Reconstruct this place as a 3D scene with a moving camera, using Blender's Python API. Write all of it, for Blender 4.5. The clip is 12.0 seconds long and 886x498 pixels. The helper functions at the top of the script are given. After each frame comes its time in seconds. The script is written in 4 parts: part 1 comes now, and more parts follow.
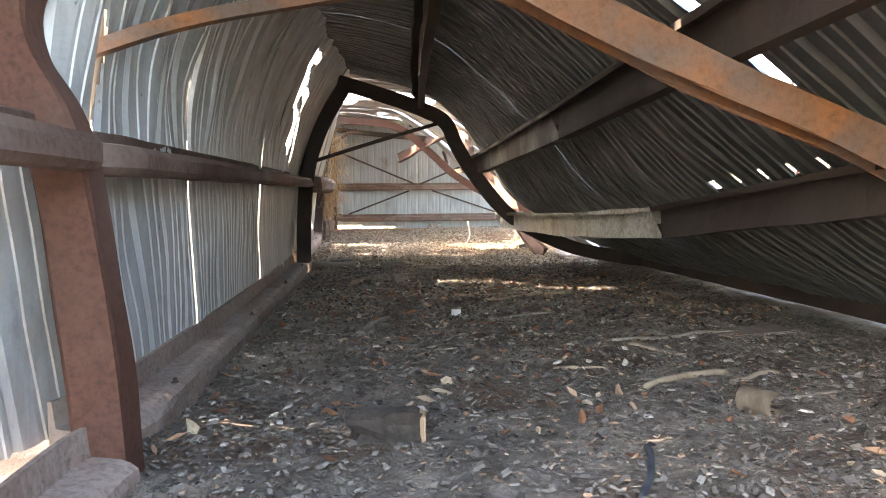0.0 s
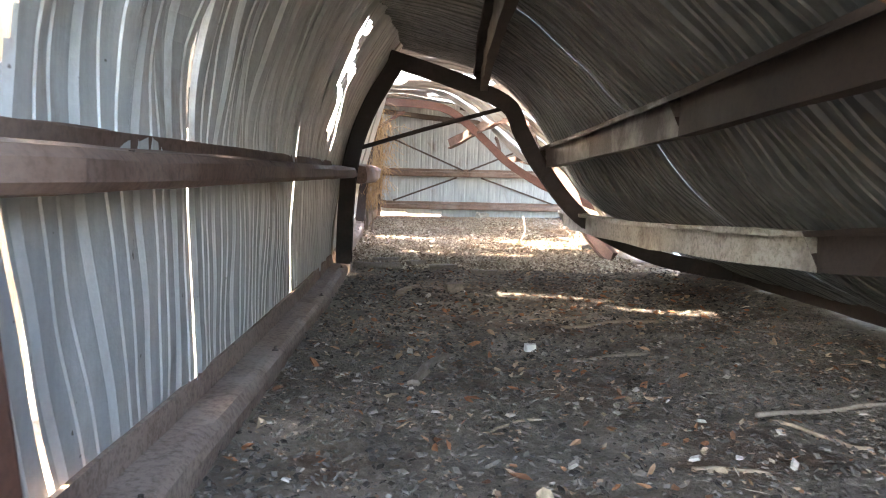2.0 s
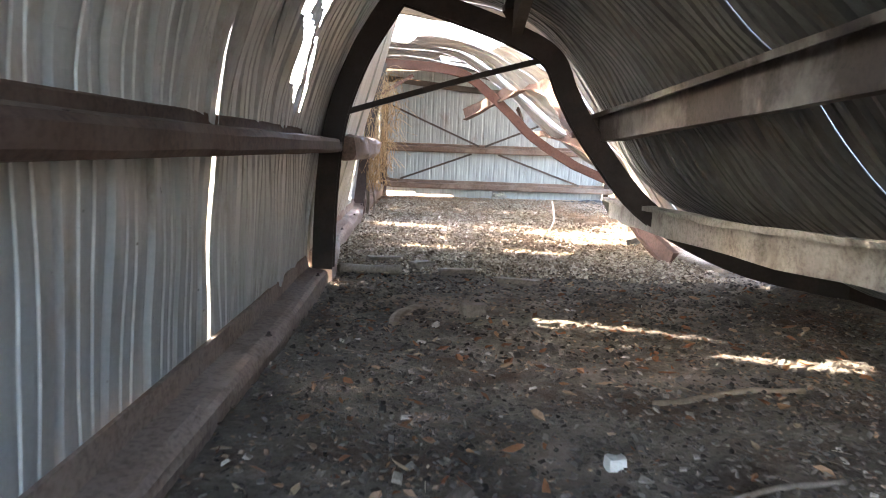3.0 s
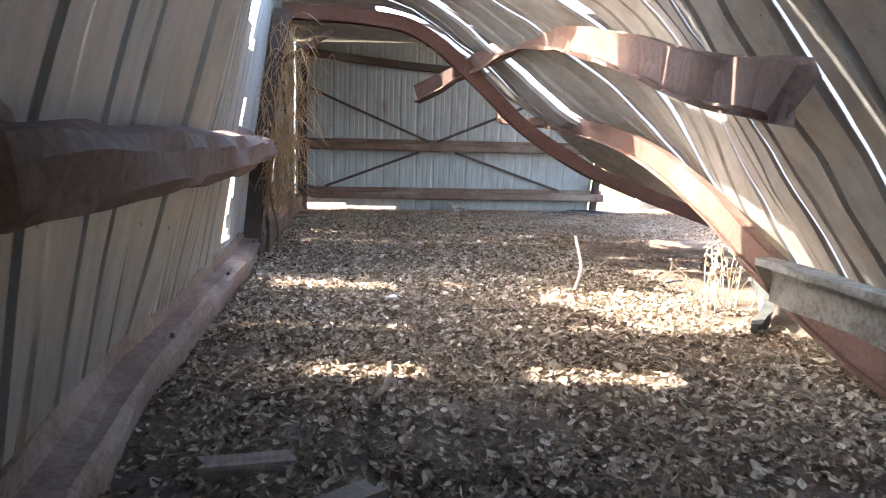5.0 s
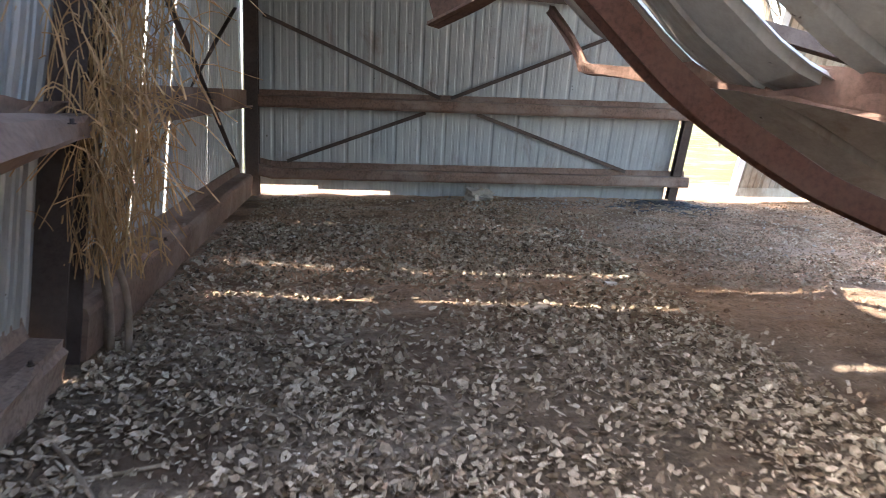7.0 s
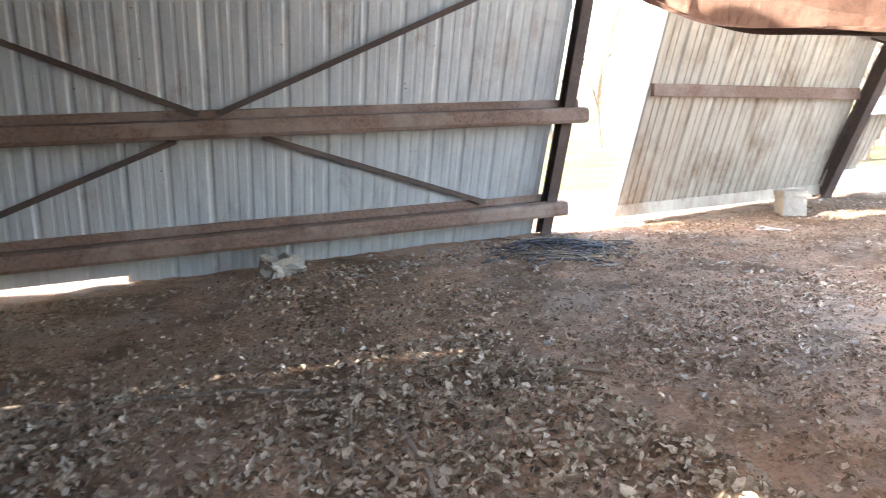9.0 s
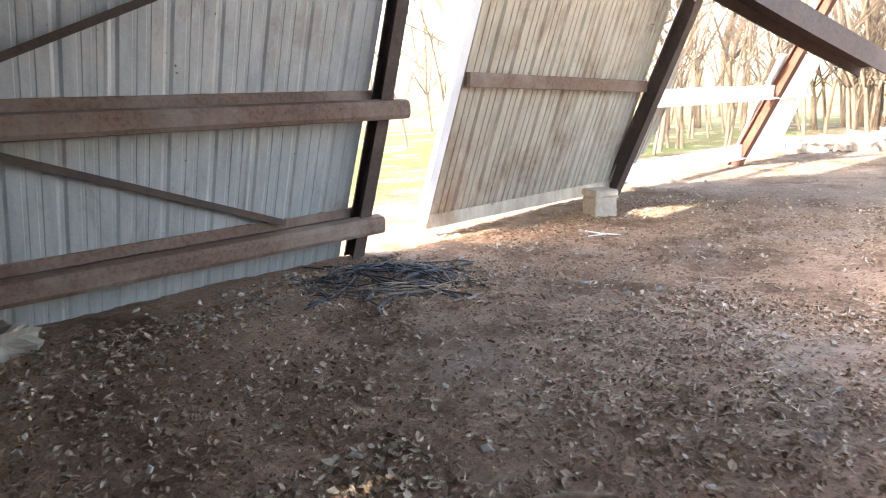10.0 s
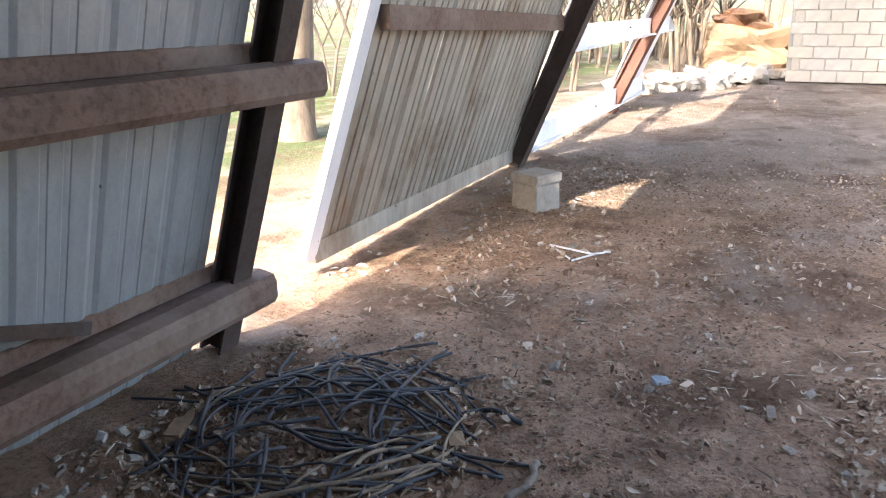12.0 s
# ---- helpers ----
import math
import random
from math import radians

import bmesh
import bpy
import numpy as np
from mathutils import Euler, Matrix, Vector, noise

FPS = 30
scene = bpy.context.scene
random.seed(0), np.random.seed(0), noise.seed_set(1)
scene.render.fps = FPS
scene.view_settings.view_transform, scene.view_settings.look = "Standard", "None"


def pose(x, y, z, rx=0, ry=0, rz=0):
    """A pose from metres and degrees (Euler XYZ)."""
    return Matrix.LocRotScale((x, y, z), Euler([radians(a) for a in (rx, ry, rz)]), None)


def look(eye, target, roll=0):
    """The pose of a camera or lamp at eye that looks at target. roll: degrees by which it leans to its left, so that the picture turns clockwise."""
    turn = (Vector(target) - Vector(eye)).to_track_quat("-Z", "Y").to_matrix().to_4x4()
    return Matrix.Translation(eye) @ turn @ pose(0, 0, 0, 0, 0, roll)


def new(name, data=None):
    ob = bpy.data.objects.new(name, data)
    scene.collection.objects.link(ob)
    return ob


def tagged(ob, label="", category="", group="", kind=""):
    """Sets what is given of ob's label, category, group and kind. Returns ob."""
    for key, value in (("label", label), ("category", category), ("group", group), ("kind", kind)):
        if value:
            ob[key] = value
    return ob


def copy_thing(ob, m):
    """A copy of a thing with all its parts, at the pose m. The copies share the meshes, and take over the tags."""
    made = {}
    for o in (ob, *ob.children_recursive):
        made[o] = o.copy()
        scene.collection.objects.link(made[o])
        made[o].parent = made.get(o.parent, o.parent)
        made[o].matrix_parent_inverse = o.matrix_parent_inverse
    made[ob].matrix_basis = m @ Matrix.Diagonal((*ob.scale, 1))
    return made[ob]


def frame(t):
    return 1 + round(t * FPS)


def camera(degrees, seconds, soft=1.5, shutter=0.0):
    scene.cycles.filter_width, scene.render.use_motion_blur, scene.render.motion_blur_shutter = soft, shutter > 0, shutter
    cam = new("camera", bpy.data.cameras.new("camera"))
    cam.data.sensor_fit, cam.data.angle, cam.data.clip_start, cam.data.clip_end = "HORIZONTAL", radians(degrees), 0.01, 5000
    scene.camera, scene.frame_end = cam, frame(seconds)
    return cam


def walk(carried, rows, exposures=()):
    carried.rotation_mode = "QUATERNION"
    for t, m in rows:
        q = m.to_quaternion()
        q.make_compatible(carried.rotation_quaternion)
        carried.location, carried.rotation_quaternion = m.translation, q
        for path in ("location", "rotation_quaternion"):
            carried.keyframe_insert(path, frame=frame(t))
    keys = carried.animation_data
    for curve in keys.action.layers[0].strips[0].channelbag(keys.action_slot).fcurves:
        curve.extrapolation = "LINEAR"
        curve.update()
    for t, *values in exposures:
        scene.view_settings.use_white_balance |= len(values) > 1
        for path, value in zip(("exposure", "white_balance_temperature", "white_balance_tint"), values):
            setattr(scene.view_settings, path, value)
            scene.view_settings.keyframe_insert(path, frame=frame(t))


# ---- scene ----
cam = camera(59.3, 12.0, 1.0, 0.15)

PATH = [
    (0, (0.165, -8.624, 0.822), (0.322, -6.634, 0.69), -0.5),
    (0.5, (0.159, -8.609, 0.83), (0.301, -6.615, 0.757), -1.2),
    (1, (0.169, -8.485, 0.8), (0.291, -6.489, 0.802), -2.4),
    (1.5, (0.107, -8.12, 0.861), (0.19, -6.123, 0.803), -1.2),
    (2, (0.056, -7.474, 0.951), (0.111, -5.482, 0.774), 1.3),
    (2.5, (0.041, -6.512, 0.925), (0.072, -4.527, 0.686), 2.3),
    (3, (0.081, -5.434, 0.957), (0.11, -3.449, 0.719), 2.1),
    (3.5, (-0.003, -4.213, 1.027), (0.063, -2.225, 0.816), 1.9),
    (5.5, (0.122, 0.133, 1.049), (0.329, 2.102, 0.768), 1.3),
    (6, (0.267, 1.203, 1.063), (0.463, 3.166, 0.736), 1.9),
    (6.5, (0.234, 2.334, 1.195), (0.429, 4.288, 0.815), 2.0),
    (8.5, (0.252, 6.451, 1.232), (0.733, 8.356, 0.859), -0.2),
    (9, (0.277, 7.126, 1.26), (1.106, 8.907, 0.884), -1.6),
    (9.5, (0.364, 7.978, 1.259), (1.553, 9.534, 0.852), -2.1),
    (10, (0.489, 8.778, 1.247), (1.897, 10.138, 0.839), -1.3),
    (10.5, (0.79, 9.511, 1.207), (2.348, 10.701, 0.815), -1.1),
    (11, (1.052, 10.152, 1.241), (2.713, 11.189, 0.834), -0.9),
    (11.5, (1.421, 10.716, 1.287), (3.135, 11.644, 0.839), -1.0),
    (12, (1.943, 11.141, 1.349), (3.652, 11.991, 0.752), -0.8),
]
walk(cam, [(t, look(eye, target, roll)) for t, eye, target, roll in PATH],
     [(0, 5.1, 7900, 13), (2, 5.5, 7600, 13), (3.5, 5.35, 7000, 13), (5.3, 4.0, 6700, 12), (6.5, 3.65, 6900, 12), (8.5, 4.5, 7100, 13), (10, 3.8, 7400, 14), (12, 3.25, 6900, 14)])

# ---- light ----
SUN_TRAVEL = Vector((0.985, -0.11, -0.80)).normalized()
world = bpy.data.worlds.new("world")
scene.world = world
world.use_nodes = True
wn = world.node_tree
sky = wn.nodes.new("ShaderNodeTexSky")
sky.sky_type = "NISHITA"
sky.sun_disc = False
sky.sun_elevation = math.asin(-SUN_TRAVEL.z)
sky.sun_rotation = math.atan2(-SUN_TRAVEL.x, -SUN_TRAVEL.y)
sky.dust_density = 3.0
wn.links.new(sky.outputs[0], wn.nodes["Background"].inputs[0])
wn.nodes["Background"].inputs[1].default_value = 0.15
sun = new("sun", bpy.data.lights.new("sun", "SUN"))
sun.data.energy = 2.1
sun.data.angle = radians(0.6)
sun.data.color = (1.0, 0.95, 0.87)
sun.matrix_world = look((-20, 5, 20), Vector((-20, 5, 20)) + SUN_TRAVEL)


# ---- materials ----
class Mat:
    """A node material built up step by step."""

    def __init__(self, name, rough=0.8, metal=0.0, spec=0.5):
        self.m = bpy.data.materials.new(name)
        self.m.use_nodes = True
        self.t = self.m.node_tree
        self.b = self.t.nodes["Principled BSDF"]
        self.b.inputs["Roughness"].default_value = rough
        self.b.inputs["Metallic"].default_value = metal
        self.b.inputs["Specular IOR Level"].default_value = spec
        self.co = self.t.nodes.new("ShaderNodeTexCoord").outputs["Object"]
        self.height = None

    def node(self, kind, **inputs):
        n = self.t.nodes.new(kind)
        for k, v in inputs.items():
            key = k.replace("_", " ")
            if hasattr(v, "is_output"):
                self.t.links.new(v, n.inputs[key])
            else:
                n.inputs[key].default_value = v
        return n

    def stretch(self, sx, sy, sz):
        n = self.t.nodes.new("ShaderNodeMapping")
        n.inputs["Scale"].default_value = (sx, sy, sz)
        self.t.links.new(self.co, n.inputs["Vector"])
        return n.outputs[0]

    def noise(self, scale, detail=4.0, rough=0.6, vec=None, dist=0.0):
        n = self.node("ShaderNodeTexNoise", Scale=scale, Detail=detail, Roughness=rough, Distortion=dist)
        self.t.links.new(vec or self.co, n.inputs["Vector"])
        return n.outputs["Fac"]

    def ramp(self, fac, *stops):
        n = self.t.nodes.new("ShaderNodeValToRGB")
        el = n.color_ramp.elements
        while len(el) < len(stops):
            el.new(0.5)
        for e, (p, c) in zip(el, stops):
            e.position = p
            e.color = (*c, 1) if len(c) == 3 else (c[0], c[0], c[0], 1)
        self.t.links.new(fac, n.inputs[0])
        return n.outputs[0]

    def mix(self, fac, a, b, mode="MIX"):
        n = self.t.nodes.new("ShaderNodeMix")
        n.data_type, n.blend_type = "RGBA", mode
        for sock, v in ((n.inputs[0], fac), (n.inputs[6], a), (n.inputs[7], b)):
            if hasattr(v, "is_output"):
                self.t.links.new(v, sock)
            elif isinstance(v, tuple):
                sock.default_value = (*v, 1)
            else:
                sock.default_value = v
        return n.outputs[2]

    def color(self, sock):
        if hasattr(sock, "is_output"):
            self.t.links.new(sock, self.b.inputs["Base Color"])
        else:
            self.b.inputs["Base Color"].default_value = (*sock, 1)
        return self

    def link(self, sock, name):
        self.t.links.new(sock, self.b.inputs[name])
        return self

    def bump(self, fac, strength=0.3, dist=0.01):
        n = self.node("ShaderNodeBump", Strength=strength, Distance=dist)
        self.t.links.new(fac, n.inputs["Height"])
        if self.height is not None:
            self.t.links.new(self.height, n.inputs["Normal"])
        self.height = n.outputs[0]
        self.t.links.new(self.height, self.b.inputs["Normal"])
        return self

    def random(self):
        return self.t.nodes.new("ShaderNodeObjectInfo").outputs["Random"]

    def island(self):
        return self.t.nodes.new("ShaderNodeNewGeometry").outputs["Random Per Island"]


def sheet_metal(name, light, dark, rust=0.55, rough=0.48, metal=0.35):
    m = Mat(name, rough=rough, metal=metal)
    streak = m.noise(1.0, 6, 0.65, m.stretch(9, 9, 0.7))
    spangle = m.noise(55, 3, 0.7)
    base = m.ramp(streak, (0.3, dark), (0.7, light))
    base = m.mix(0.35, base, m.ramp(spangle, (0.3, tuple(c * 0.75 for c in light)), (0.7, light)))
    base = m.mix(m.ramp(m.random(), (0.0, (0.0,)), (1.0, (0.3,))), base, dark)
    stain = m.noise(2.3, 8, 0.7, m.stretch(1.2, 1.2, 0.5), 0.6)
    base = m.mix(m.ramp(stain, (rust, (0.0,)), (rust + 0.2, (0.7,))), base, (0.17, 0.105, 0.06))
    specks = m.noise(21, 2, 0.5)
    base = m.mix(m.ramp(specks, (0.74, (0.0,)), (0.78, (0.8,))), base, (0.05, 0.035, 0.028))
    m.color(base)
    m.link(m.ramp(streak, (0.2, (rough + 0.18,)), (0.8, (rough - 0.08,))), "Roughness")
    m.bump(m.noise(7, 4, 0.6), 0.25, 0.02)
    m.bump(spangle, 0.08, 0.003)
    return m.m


def rusty(name, primer, rust, dust, amount=0.5, rough=0.75):
    m = Mat(name, rough=rough, spec=0.3)
    a = m.noise(3.0, 8, 0.7, None, 0.4)
    b = m.noise(38, 4, 0.7)
    base = m.mix(m.ramp(a, (amount - 0.12, (0.0,)), (amount + 0.14, (1.0,))), primer, rust)
    base = m.mix(m.ramp(b, (0.45, (0.0,)), (0.75, (0.75,))), base, tuple(c * 0.35 for c in rust))
    base = m.mix(m.ramp(m.noise(1.4, 6, 0.65), (0.5, (0.0,)), (0.7, (0.6,))), base, dust)
    m.color(base)
    m.bump(b, 0.35, 0.004)
    m.bump(a, 0.2, 0.01)
    return m.m


GALV = sheet_metal("galvanised_sheet", (0.45, 0.475, 0.48), (0.25, 0.27, 0.275))
# GALV lightened in colour for the sky light on the front wall
GALV_FRONT = sheet_metal("light_lifted_galvanised_sheet", (0.53, 0.56, 0.565), (0.31, 0.335, 0.34))
GALV_WARM = sheet_metal("weathered_sheet", (0.42, 0.405, 0.365), (0.26, 0.25, 0.22), 0.54)
# the shade under the low front roof is put into this darker colour
GALV_DARK = sheet_metal("shade_darkened_sheet", (0.125, 0.133, 0.129), (0.055, 0.06, 0.058), 0.58, 0.5)
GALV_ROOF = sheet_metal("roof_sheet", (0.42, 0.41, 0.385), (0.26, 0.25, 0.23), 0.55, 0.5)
DOOR_SHEET = sheet_metal("clay_stained_sheet", (0.50, 0.47, 0.41), (0.33, 0.30, 0.25), 0.47, 0.5, 0.4)
PRIMER = rusty("red_primer_steel", (0.105, 0.045, 0.032), (0.085, 0.036, 0.022), (0.125, 0.075, 0.055))
GIRT = rusty("dusty_brown_girt", (0.165, 0.105, 0.08), (0.105, 0.063, 0.045), (0.29, 0.235, 0.20), 0.6)
BASE_DUST = rusty("dust_laden_base_girt", (0.28, 0.215, 0.18), (0.17, 0.105, 0.08), (0.42, 0.36, 0.315), 0.6)
MID_RUST = rusty("rust_brown_mid_girt", (0.125, 0.08, 0.062), (0.085, 0.048, 0.035), (0.22, 0.165, 0.135), 0.55)
PURLIN_RED = rusty("dusty_red_brown_purlin", (0.125, 0.073, 0.056), (0.10, 0.055, 0.04), (0.20, 0.15, 0.125), 0.55)
RUST = rusty("bright_rust_steel", (0.105, 0.075, 0.058), (0.22, 0.085, 0.028), (0.15, 0.11, 0.085), 0.53)
DARK_STEEL = rusty("sooty_steel", (0.022, 0.018, 0.017), (0.05, 0.032, 0.025), (0.06, 0.05, 0.045), 0.6)
FLAKED = rusty("dark_brown_purlin", (0.034, 0.022, 0.017), (0.024, 0.016, 0.012), (0.055, 0.04, 0.03), 0.6)
HALF_FLAKED = rusty("flaking_painted_purlin", (0.06, 0.045, 0.036), (0.05, 0.035, 0.028), (0.36, 0.34, 0.30), 0.55)
PALE_FLAKED = rusty("peeling_pale_paint", (0.36, 0.34, 0.29), (0.10, 0.07, 0.055), (0.42, 0.39, 0.33), 0.58)
DARK_POST = rusty("dark_brown_post", (0.06, 0.045, 0.04), (0.09, 0.055, 0.04), (0.12, 0.10, 0.09), 0.6)
WHITE_TRIM = sheet_metal("white_trim", (0.82, 0.83, 0.84), (0.66, 0.67, 0.68), 0.66, 0.45, 0.0)


def ground_material():
    m = Mat("bare_earth_floor", rough=0.95, spec=0.15)
    sep = m.node("ShaderNodeSeparateXYZ")
    m.t.links.new(m.co, sep.inputs[0])
    big = m.noise(0.45, 6, 0.6)
    mid = m.noise(3.2, 8, 0.7, None, 0.5)
    fine = m.noise(42, 6, 0.75)
    red = m.ramp(mid, (0.3, (0.36, 0.215, 0.14)), (0.7, (0.56, 0.385, 0.27)))
    grey = m.ramp(mid, (0.3, (0.085, 0.072, 0.06)), (0.7, (0.29, 0.255, 0.215)))
    brown = m.ramp(mid, (0.3, (0.15, 0.115, 0.085)), (0.7, (0.29, 0.225, 0.17)))
    pale = m.ramp(mid, (0.3, (0.20, 0.16, 0.125)), (0.7, (0.31, 0.25, 0.20)))

    def fade(sock, lo, hi, wob=1.6):
        w = m.node("ShaderNodeMath")
        w.operation = "MULTIPLY_ADD"
        m.t.links.new(big, w.inputs[0])
        w.inputs[1].default_value = wob
        m.t.links.new(sock, w.inputs[2])
        r = m.t.nodes.new("ShaderNodeMapRange")
        m.t.links.new(w.outputs[0], r.inputs[0])
        r.inputs[1].default_value, r.inputs[2].default_value = lo + wob / 2, hi + wob / 2
        return r.outputs[0]

    base = m.mix(fade(sep.outputs[1], 0.5, 3.0), grey, brown)
    base = m.mix(fade(sep.outputs[1], 6.5, 9.0), base, red)
    base = m.mix(fade(sep.outputs[0], 5.5, 9.0), base, pale)
    far = m.ramp(m.noise(0.12, 6, 0.7), (0.35, (0.15, 0.125, 0.095)), (0.55, (0.085, 0.12, 0.04)))
    base = m.mix(fade(sep.outputs[1], 14.6, 15.8, 0.8), base, far)
    base = m.mix(m.ramp(fine, (0.32, (0.65,)), (0.52, (0.0,))), base, (0.05, 0.04, 0.033))
    base = m.mix(m.ramp(m.noise(1.1, 7, 0.7), (0.49, (0.0,)), (0.60, (0.7,))), base, (0.115, 0.07, 0.045))
    base = m.mix(m.ramp(m.noise(0.8, 7, 0.65, m.stretch(1, 1.6, 1)), (0.53, (0.0,)), (0.66, (0.7,))), base, (0.38, 0.315, 0.26))
    base = m.mix(m.ramp(m.noise(17, 5, 0.6), (0.58, (0.0,)), (0.72, (0.45,))), base, (0.30, 0.25, 0.20))
    m.color(base)
    m.bump(mid, 1.0, 0.09)
    m.bump(m.noise(14, 6, 0.7), 1.0, 0.05)
    m.bump(fine, 0.8, 0.012)
    return m.m


EARTH = ground_material()


def simple(name, c0, c1, scale=6.0, rough=0.85, bump=0.3, metal=0.0, stretch=None, per=0.0):
    m = Mat(name, rough=rough, metal=metal, spec=0.3)
    n = m.noise(scale, 6, 0.7, m.stretch(*stretch) if stretch else None)
    base = m.ramp(n, (0.3, c0), (0.7, c1))
    if per:
        base = m.mix(m.ramp(m.island(), (0.0, (per,)), (0.6, (0.0,))), base, tuple(c * 0.35 for c in c0))
    m.color(base)
    m.bump(n, bump, 0.01)
    return m.m


# ---- building blocks ----
def bm_mesh(name, bm, mat, smooth=False):
    me = bpy.data.meshes.new(name)
    bm.normal_update()
    bm.to_mesh(me)
    bm.free()
    me.materials.append(mat)
    if smooth:
        me.polygons.foreach_set("use_smooth", [True] * len(me.polygons))
    return me


def part(name, bm, mat, parent, label="", smooth=False):
    ob = new(name, bm_mesh(name, bm, mat, smooth))
    ob.parent = parent
    if label:
        tagged(ob, label)
    return ob


def solo(name, bm, mat, label, category, kind="", group="", smooth=False):
    return tagged(new(name, bm_mesh(name, bm, mat, smooth)), label, category, group, kind)


def empty(name, label, category, kind="", group="", at=(0, 0, 0)):
    ob = tagged(new(name), label, category, group, kind)
    ob.location = at
    ob.empty_display_size = 0.1
    return ob


def lerp_table(table, y):
    """Row values between the stations of a table of (y, values)."""
    if y <= table[0][0]:
        return table[0][1]
    for (a, va), (b, vb) in zip(table, table[1:]):
        if y <= b:
            f = (y - a) / (b - a)
            f = f * f * (3 - 2 * f)
            return tuple(p + (q - p) * f for p, q in zip(va, vb))
    return table[-1][1]


def smooth_line(pts, n):
    """n points along a Catmull-Rom curve through pts, evenly in parameter."""
    p = [Vector(q) for q in pts]
    p = [p[0] * 2 - p[1]] + p + [p[-1] * 2 - p[-2]]
    out = []
    segs = len(p) - 3
    for i in range(n):
        s = i / (n - 1) * segs
        k = min(int(s), segs - 1)
        t = s - k
        a, b, c, d = p[k:k + 4]
        out.append(0.5 * ((2 * b) + (c - a) * t + (2 * a - 5 * b + 4 * c - d) * t * t + (3 * b - a - 3 * c + d) * t ** 3))
    return out


def sweep(bm, pts, profile, up=(0, 0, 1), twist=0.0, dent=0.0, seed=0, closed=True, size=None):
    """Sweep a flat closed profile of (side, up) along pts. twist in degrees per run; dent: crumpling in metres."""
    pts = [Vector(p) for p in pts]
    n = len(pts)
    rings = []
    for i, p in enumerate(pts):
        d = (pts[min(i + 1, n - 1)] - pts[max(i - 1, 0)]).normalized()
        side = d.cross(Vector(up)).normalized()
        upv = side.cross(d).normalized()
        q = Matrix.Rotation(radians(twist) * i / max(1, n - 1), 3, d)
        ring = []
        grow = size(i / max(1, n - 1)) if size else 1.0
        for k, (a, b) in enumerate(profile):
            a, b = a * grow, b * grow
            w = noise.noise(p * 2.1 + Vector((k * 0.9, seed, 0))) * dent
            ring.append(bm.verts.new(p + q @ (side * (a + w) + upv * (b + w * 0.6))))
        rings.append(ring)
    m = len(profile)
    for r0, r1 in zip(rings, rings[1:]):
        for k in range(m if closed else m - 1):
            bm.faces.new((r0[k], r0[(k + 1) % m], r1[(k + 1) % m], r1[k]))
    if closed:
        bm.faces.new(rings[0][::-1])
        bm.faces.new(rings[-1])
    return bm


def z_profile(h=0.2, f=0.075, t=0.008, lip=0.025):
    """A Z-shaped girt: web upright, one flange each way, small lips."""
    a, b = h / 2, t
    return [(0, -a), (f, -a), (f, -a + lip), (f - b, -a + lip), (f - b, -a + b), (b, -a + b),
            (b, a), (-f + b, a), (-f + b, a - lip), (-f, a - lip), (-f, a + b), (0, a + b)]


def c_profile(h=0.2, f=0.075, t=0.008):
    """A channel opening to +side."""
    a = h / 2
    return [(0, -a), (f, -a), (f, -a + t), (t, -a + t), (t, a - t), (f, a - t), (f, a), (0, a)]


def i_profile(h=0.2, w=0.14, t=0.012):
    a, b, c = h / 2, w / 2, t / 2
    return [(-b, -a), (b, -a), (b, -a + t), (c, -a + t), (c, a - t), (b, a - t), (b, a), (-b, a),
            (-b, a - t), (-c, a - t), (-c, -a + t), (-b, -a + t)]


def box_profile(w, h):
    return [(-w / 2, -h / 2), (w / 2, -h / 2), (w / 2, h / 2), (-w / 2, h / 2)]


def round_profile(r, n=8):
    return [(r * math.cos(2 * math.pi * k / n), r * math.sin(2 * math.pi * k / n)) for k in range(n)]


def rib_height(s):
    """Height of the trapezoid ribs across a sheet, s in metres: tall ribs 0.305 apart with two low ones between."""
    w = s % 0.305
    if w < 0.02:
        return w / 0.02 * 0.03
    if w < 0.042:
        return 0.03
    if w < 0.062:
        return (0.062 - w) / 0.02 * 0.03
    for c in (0.145, 0.222):
        if abs(w - c) < 0.014:
            return 0.011
    return 0.0


RIB_STOPS = (0.0, 0.02, 0.042, 0.062, 0.130, 0.134, 0.156, 0.160, 0.207, 0.211, 0.233, 0.237)


